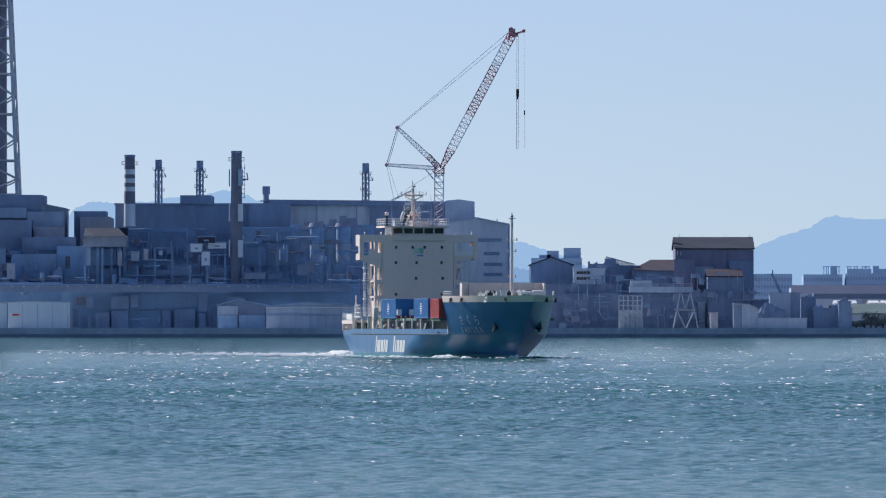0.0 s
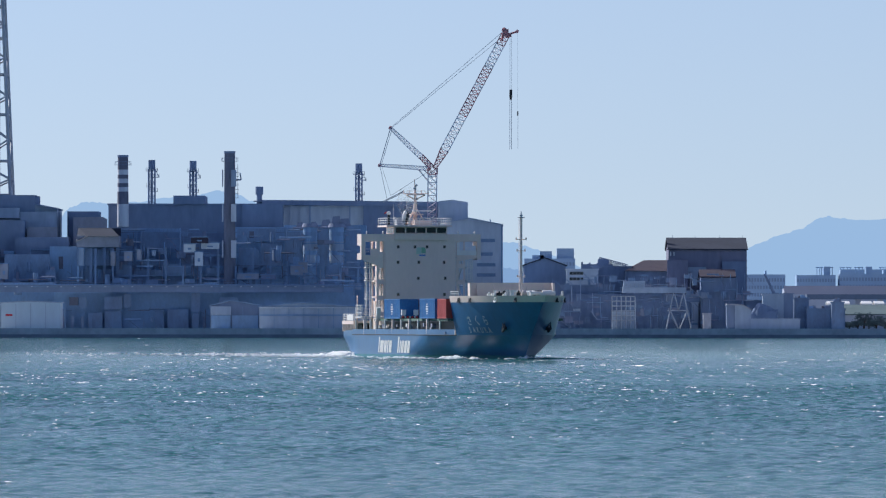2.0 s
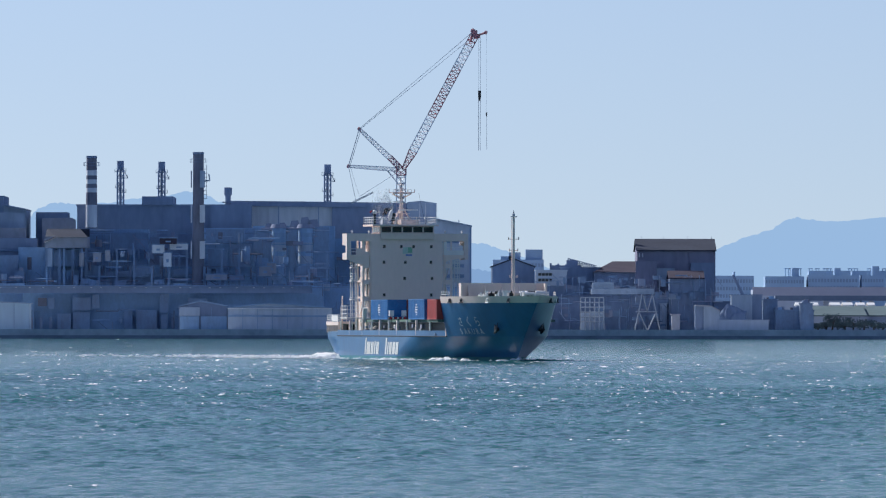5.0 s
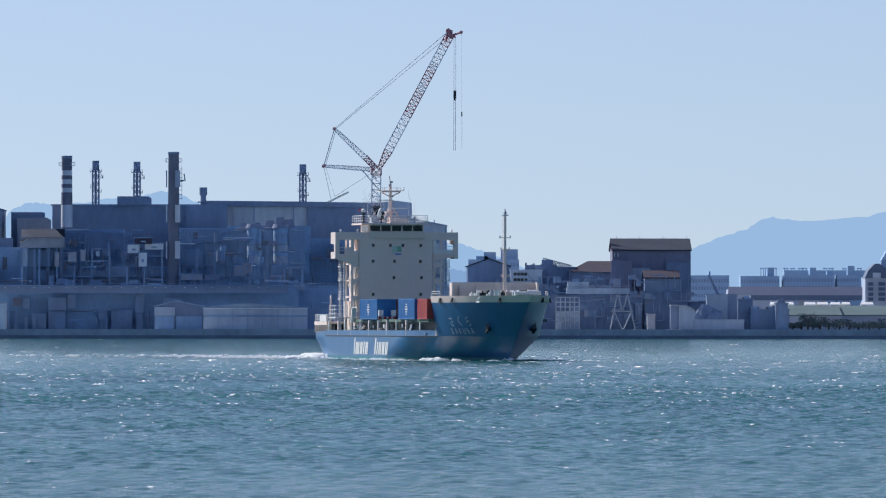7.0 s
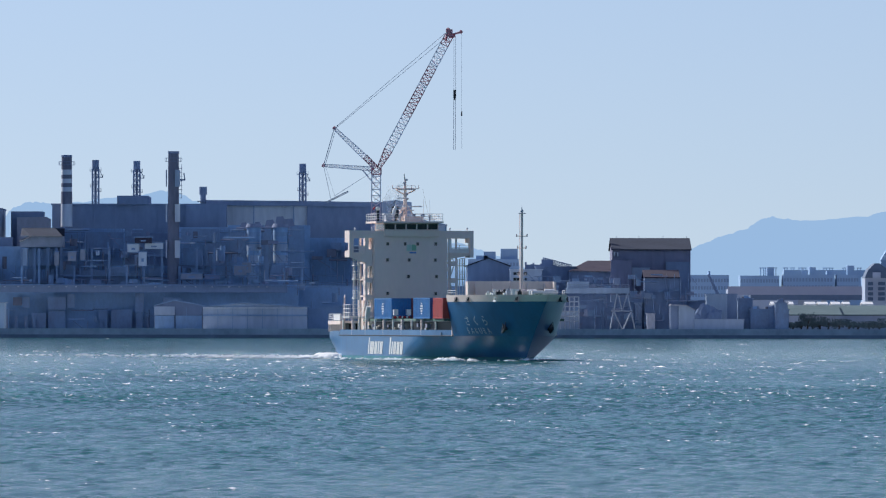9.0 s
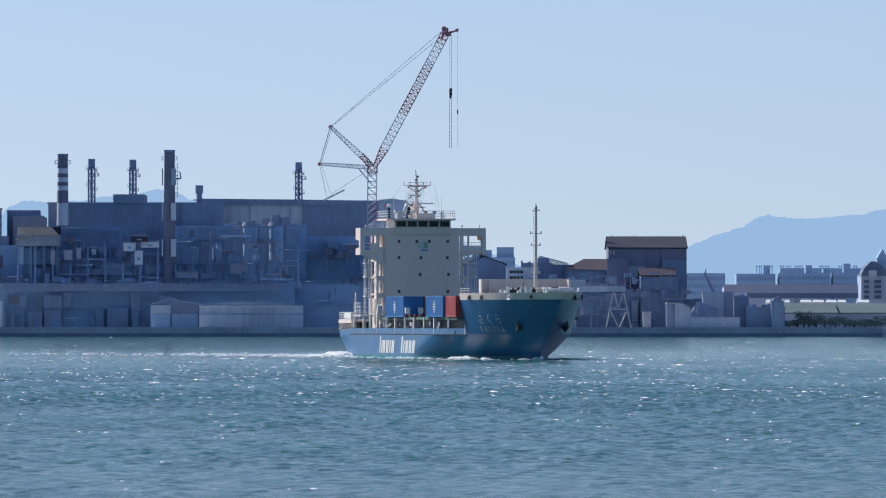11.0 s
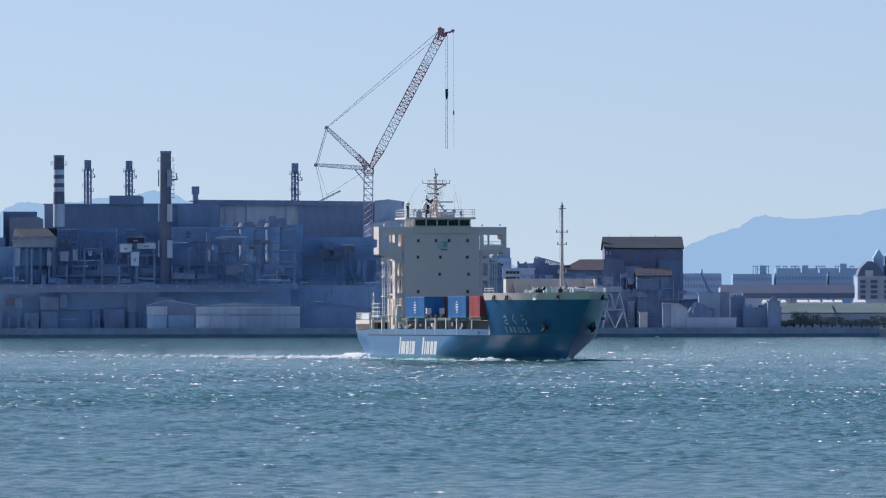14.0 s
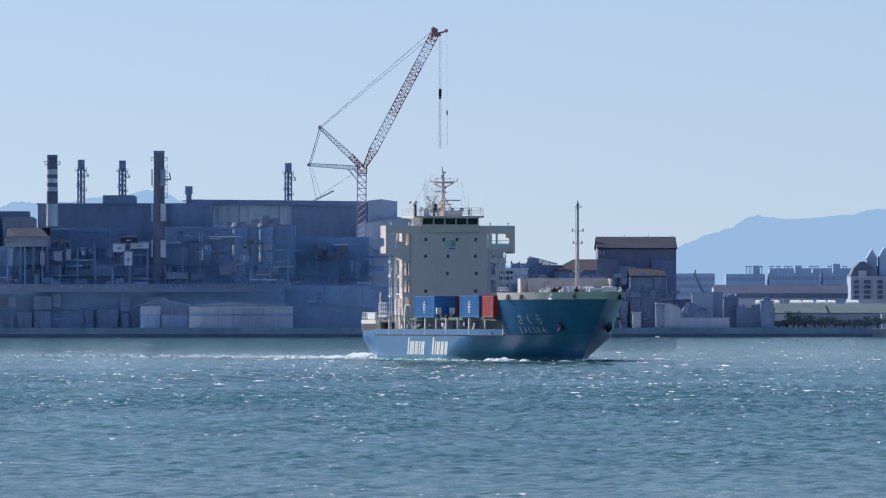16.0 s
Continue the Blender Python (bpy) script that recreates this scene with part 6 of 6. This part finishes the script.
def foam_field(name, label, seed, clumps):
    """Broken white water: many small uneven mounds. Each clump: centre, spread, count, size, height."""
    rng = random.Random(seed)
    ball = B()
    bmesh.ops.create_icosphere(ball, subdivisions=1, radius=1)
    bv = [v.co.copy() for v in ball.verts]
    bf = [[v.index for v in f.verts] for f in ball.faces]
    ball.free()
    verts, faces = [], []
    for cx, cy, sx, sy, count, size, height in clumps:
        for _ in range(count * 3):
            x, y = rng.gauss(cx, sx), rng.gauss(cy, sy)
            s = size * rng.uniform(0.15, 0.8)
            h = min(height * rng.uniform(0.15, 1.0) ** 2.2, 0.10 + 0.6 * s + 0.25 * height * height)
            lx = rng.uniform(1.0, 3.2)
            base = len(verts)
            for v in bv:
                k = rng.uniform(0.65, 1.25)
                verts.append((x + v.x * s * k, y + v.y * s * lx * k, v.z * h * k))
            faces += [[base + i for i in f] for f in bf]
    me = bpy.data.meshes.new(name)
    me.from_pydata(verts, [], faces)
    me.materials.append(FOAM)
    me.polygons.foreach_set("use_smooth", [True] * len(me.polygons))
    ob = tagged(new(name, me), label, "foam", kind="stuff")
    ASTERN.append((ob, Matrix.Translation((0, 0, SEA_Z))))
    return ob


foam_field("stern_wave", "churned white water breaking at the stern", 1,
           [(-9.5, -8.7, 1.8, 0.5, 220, 0.42, 1.25), (-14, -8.4, 3.5, 1.0, 170, 0.42, 0.7), (-5, -8.3, 3.0, 0.4, 30, 0.3, 0.4),
            (-21, -7.5, 6, 2.6, 120, 0.4, 0.42), (-32, -7.5, 9, 4, 90, 0.36, 0.34)])
foam_field("wake", "long streak of white foam trailing astern", 2,
           [(-32 - 9 * k, -6.0 - 0.3 * k, 6.5, 4.0 + 1.0 * k, max(6, 64 - 6 * k), 0.32, 0.36 - 0.012 * k) for k in range(15)])
foam_field("bow_wave", "low white bow wave curling along the hull", 3,
           [(72.6, 0.3, 0.7, 0.4, 12, 0.3, 0.9), (70, -1.6, 1.6, 0.4, 12, 0.3, 0.4), (70, 2.2, 1.6, 0.4, 14, 0.3, 0.4), (57, -6.6, 2.2, 0.5, 40, 0.4, 0.75),
            (64, -4.6, 1.0, 0.4, 14, 0.3, 0.5), (48, -8.6, 2.5, 0.4, 14, 0.3, 0.4), (20, -8.5, 14, 0.35, 26, 0.3, 0.35)])


def bow_swell():
    """A smooth water mound ahead and to port, added for the ship's dark shadow and reflection."""
    nu, nv = 60, 16
    verts, faces = [], []
    for i in range(nu + 1):
        u = i / nu
        for j in range(nv + 1):
            v = j / nv * 2 - 1
            lift = math.sin(math.pi * u) ** 0.6 * (1 - v * v) ** 1.5
            bumpy = 1 + 0.5 * noise.noise(Vector((u * 14, v * 2, 0))) + 0.3 * noise.noise(Vector((u * 40, v * 5, 3)))
            verts.append((74 + 2.2 * v - 3.0 * (2 * u - 0.7) ** 2, -3 + 14 * u, -0.14 + 0.42 * lift * bumpy * (1 - 0.55 * u)))
    for i in range(nu):
        for j in range(nv):
            a = i * (nv + 1) + j
            faces.append((a, a + 1, a + nv + 2, a + nv + 1))
    me = bpy.data.meshes.new("bow_swell")
    me.from_pydata(verts, [], faces)
    me.polygons.foreach_set("use_smooth", [True] * len(faces))
    me.materials.append(WATER)
    ob = tagged(new("bow_swell", me), "smooth dark water mound standing in for the ship's shadow off the bow", "wave", kind="stuff")
    ASTERN.append((ob, Matrix.Translation((0, 0, SEA_Z))))


bow_swell()

# seconds, place of the deckhouse front, heading in degrees
HAZE = bpy.data.materials.new("exhaust_haze")
HAZE.use_nodes = True
_n, _l = HAZE.node_tree.nodes, HAZE.node_tree.links.new
_t, _d, _m = _n.new("ShaderNodeBsdfTransparent"), _n.new("ShaderNodeBsdfDiffuse"), _n.new("ShaderNodeMixShader")
_d.inputs[0].default_value = (0.85, 0.87, 0.9, 1)
_c, _x, _r = _n.new("ShaderNodeTexCoord"), _n.new("ShaderNodeTexNoise"), _n.new("ShaderNodeMapRange")
_x.inputs["Scale"].default_value = 0.9
_r.inputs["From Min"].default_value, _r.inputs["From Max"].default_value = 0.4, 0.75
_r.inputs["To Max"].default_value = 0.16
_l(_c.outputs["Object"], _x.inputs["Vector"])
_l(_x.outputs[0], _r.inputs["Value"])
_l(_r.outputs[0], _m.inputs[0])
_l(_t.outputs[0], _m.inputs[1])
_l(_d.outputs[0], _m.inputs[2])
_l(_m.outputs[0], _n["Material Output"].inputs[0])


def exhaust_puff(seed, x, y, z, r):
    rng = random.Random(seed)
    bm = B()
    bmesh.ops.create_icosphere(bm, subdivisions=3, radius=1)
    for v in bm.verts:
        f = 1 + 0.45 * noise.noise(v.co * 1.7 + Vector((seed, 0, 0)))
        v.co = Vector((v.co.x * r * f, v.co.y * r * f, v.co.z * r * 1.3 * f))
    ob = part("exhaust_puff", bm, HAZE, None, "thin pale exhaust haze above the funnel", True)
    tagged(ob, category="smoke", kind="stuff")
    return ob, x, y, z


PUFFS = [exhaust_puff(k, -11.8 - 0.3 * k, 0.2 + 0.15 * k, 17.2 + 0.55 * k, 0.55 + 0.13 * k) for k in range(7)]

SHIP_ROWS = [
    (0.0, -3.211, 1198.15, 9.707),
    (1.0, -2.632, 1191.38, 10.01),
    (2.0, -1.978, 1184.61, 10.232),
    (3.0, -1.258, 1177.83, 10.387),
    (4.0, -0.481, 1171.06, 10.485),
    (6.0, 1.212, 1157.52, 10.554),
    (8.0, 3.032, 1143.97, 10.529),
    (10.0, 4.911, 1130.43, 10.5),
    (12.0, 6.78, 1116.88, 10.557),
    (13.0, 7.69, 1110.11, 10.646),
    (14.0, 8.572, 1103.34, 10.789),
    (15.0, 9.417, 1096.56, 10.999),
    (16.0, 10.217, 1089.79, 11.286)]


def motions():
    for ob, place in ABOARD + ASTERN:
        walk(ob, [(t, pose(x, y, 0, 0, 0, a - 90) @ place) for t, x, y, a in SHIP_ROWS])
    for k, (ob, x, y, z) in enumerate(PUFFS):
        walk(ob, [(t, pose(px, py, 0, 0, 0, a - 90) @ pose(x, y + 0.25 * k * (math.sin(t * 0.45 + 2.2) - 0.4), z + 0.25 * math.sin(t * 0.9 + k), 0, 0, 9 * t)) for t, px, py, a in SHIP_ROWS])
    for ob in (water, glint_spume):
        walk(ob, [(t, pose(DRIFT[0] * (t - 8), DRIFT[1] * (t - 8), SEA_Z)) for t in (0.0, 8.0, 16.0)])



motions()
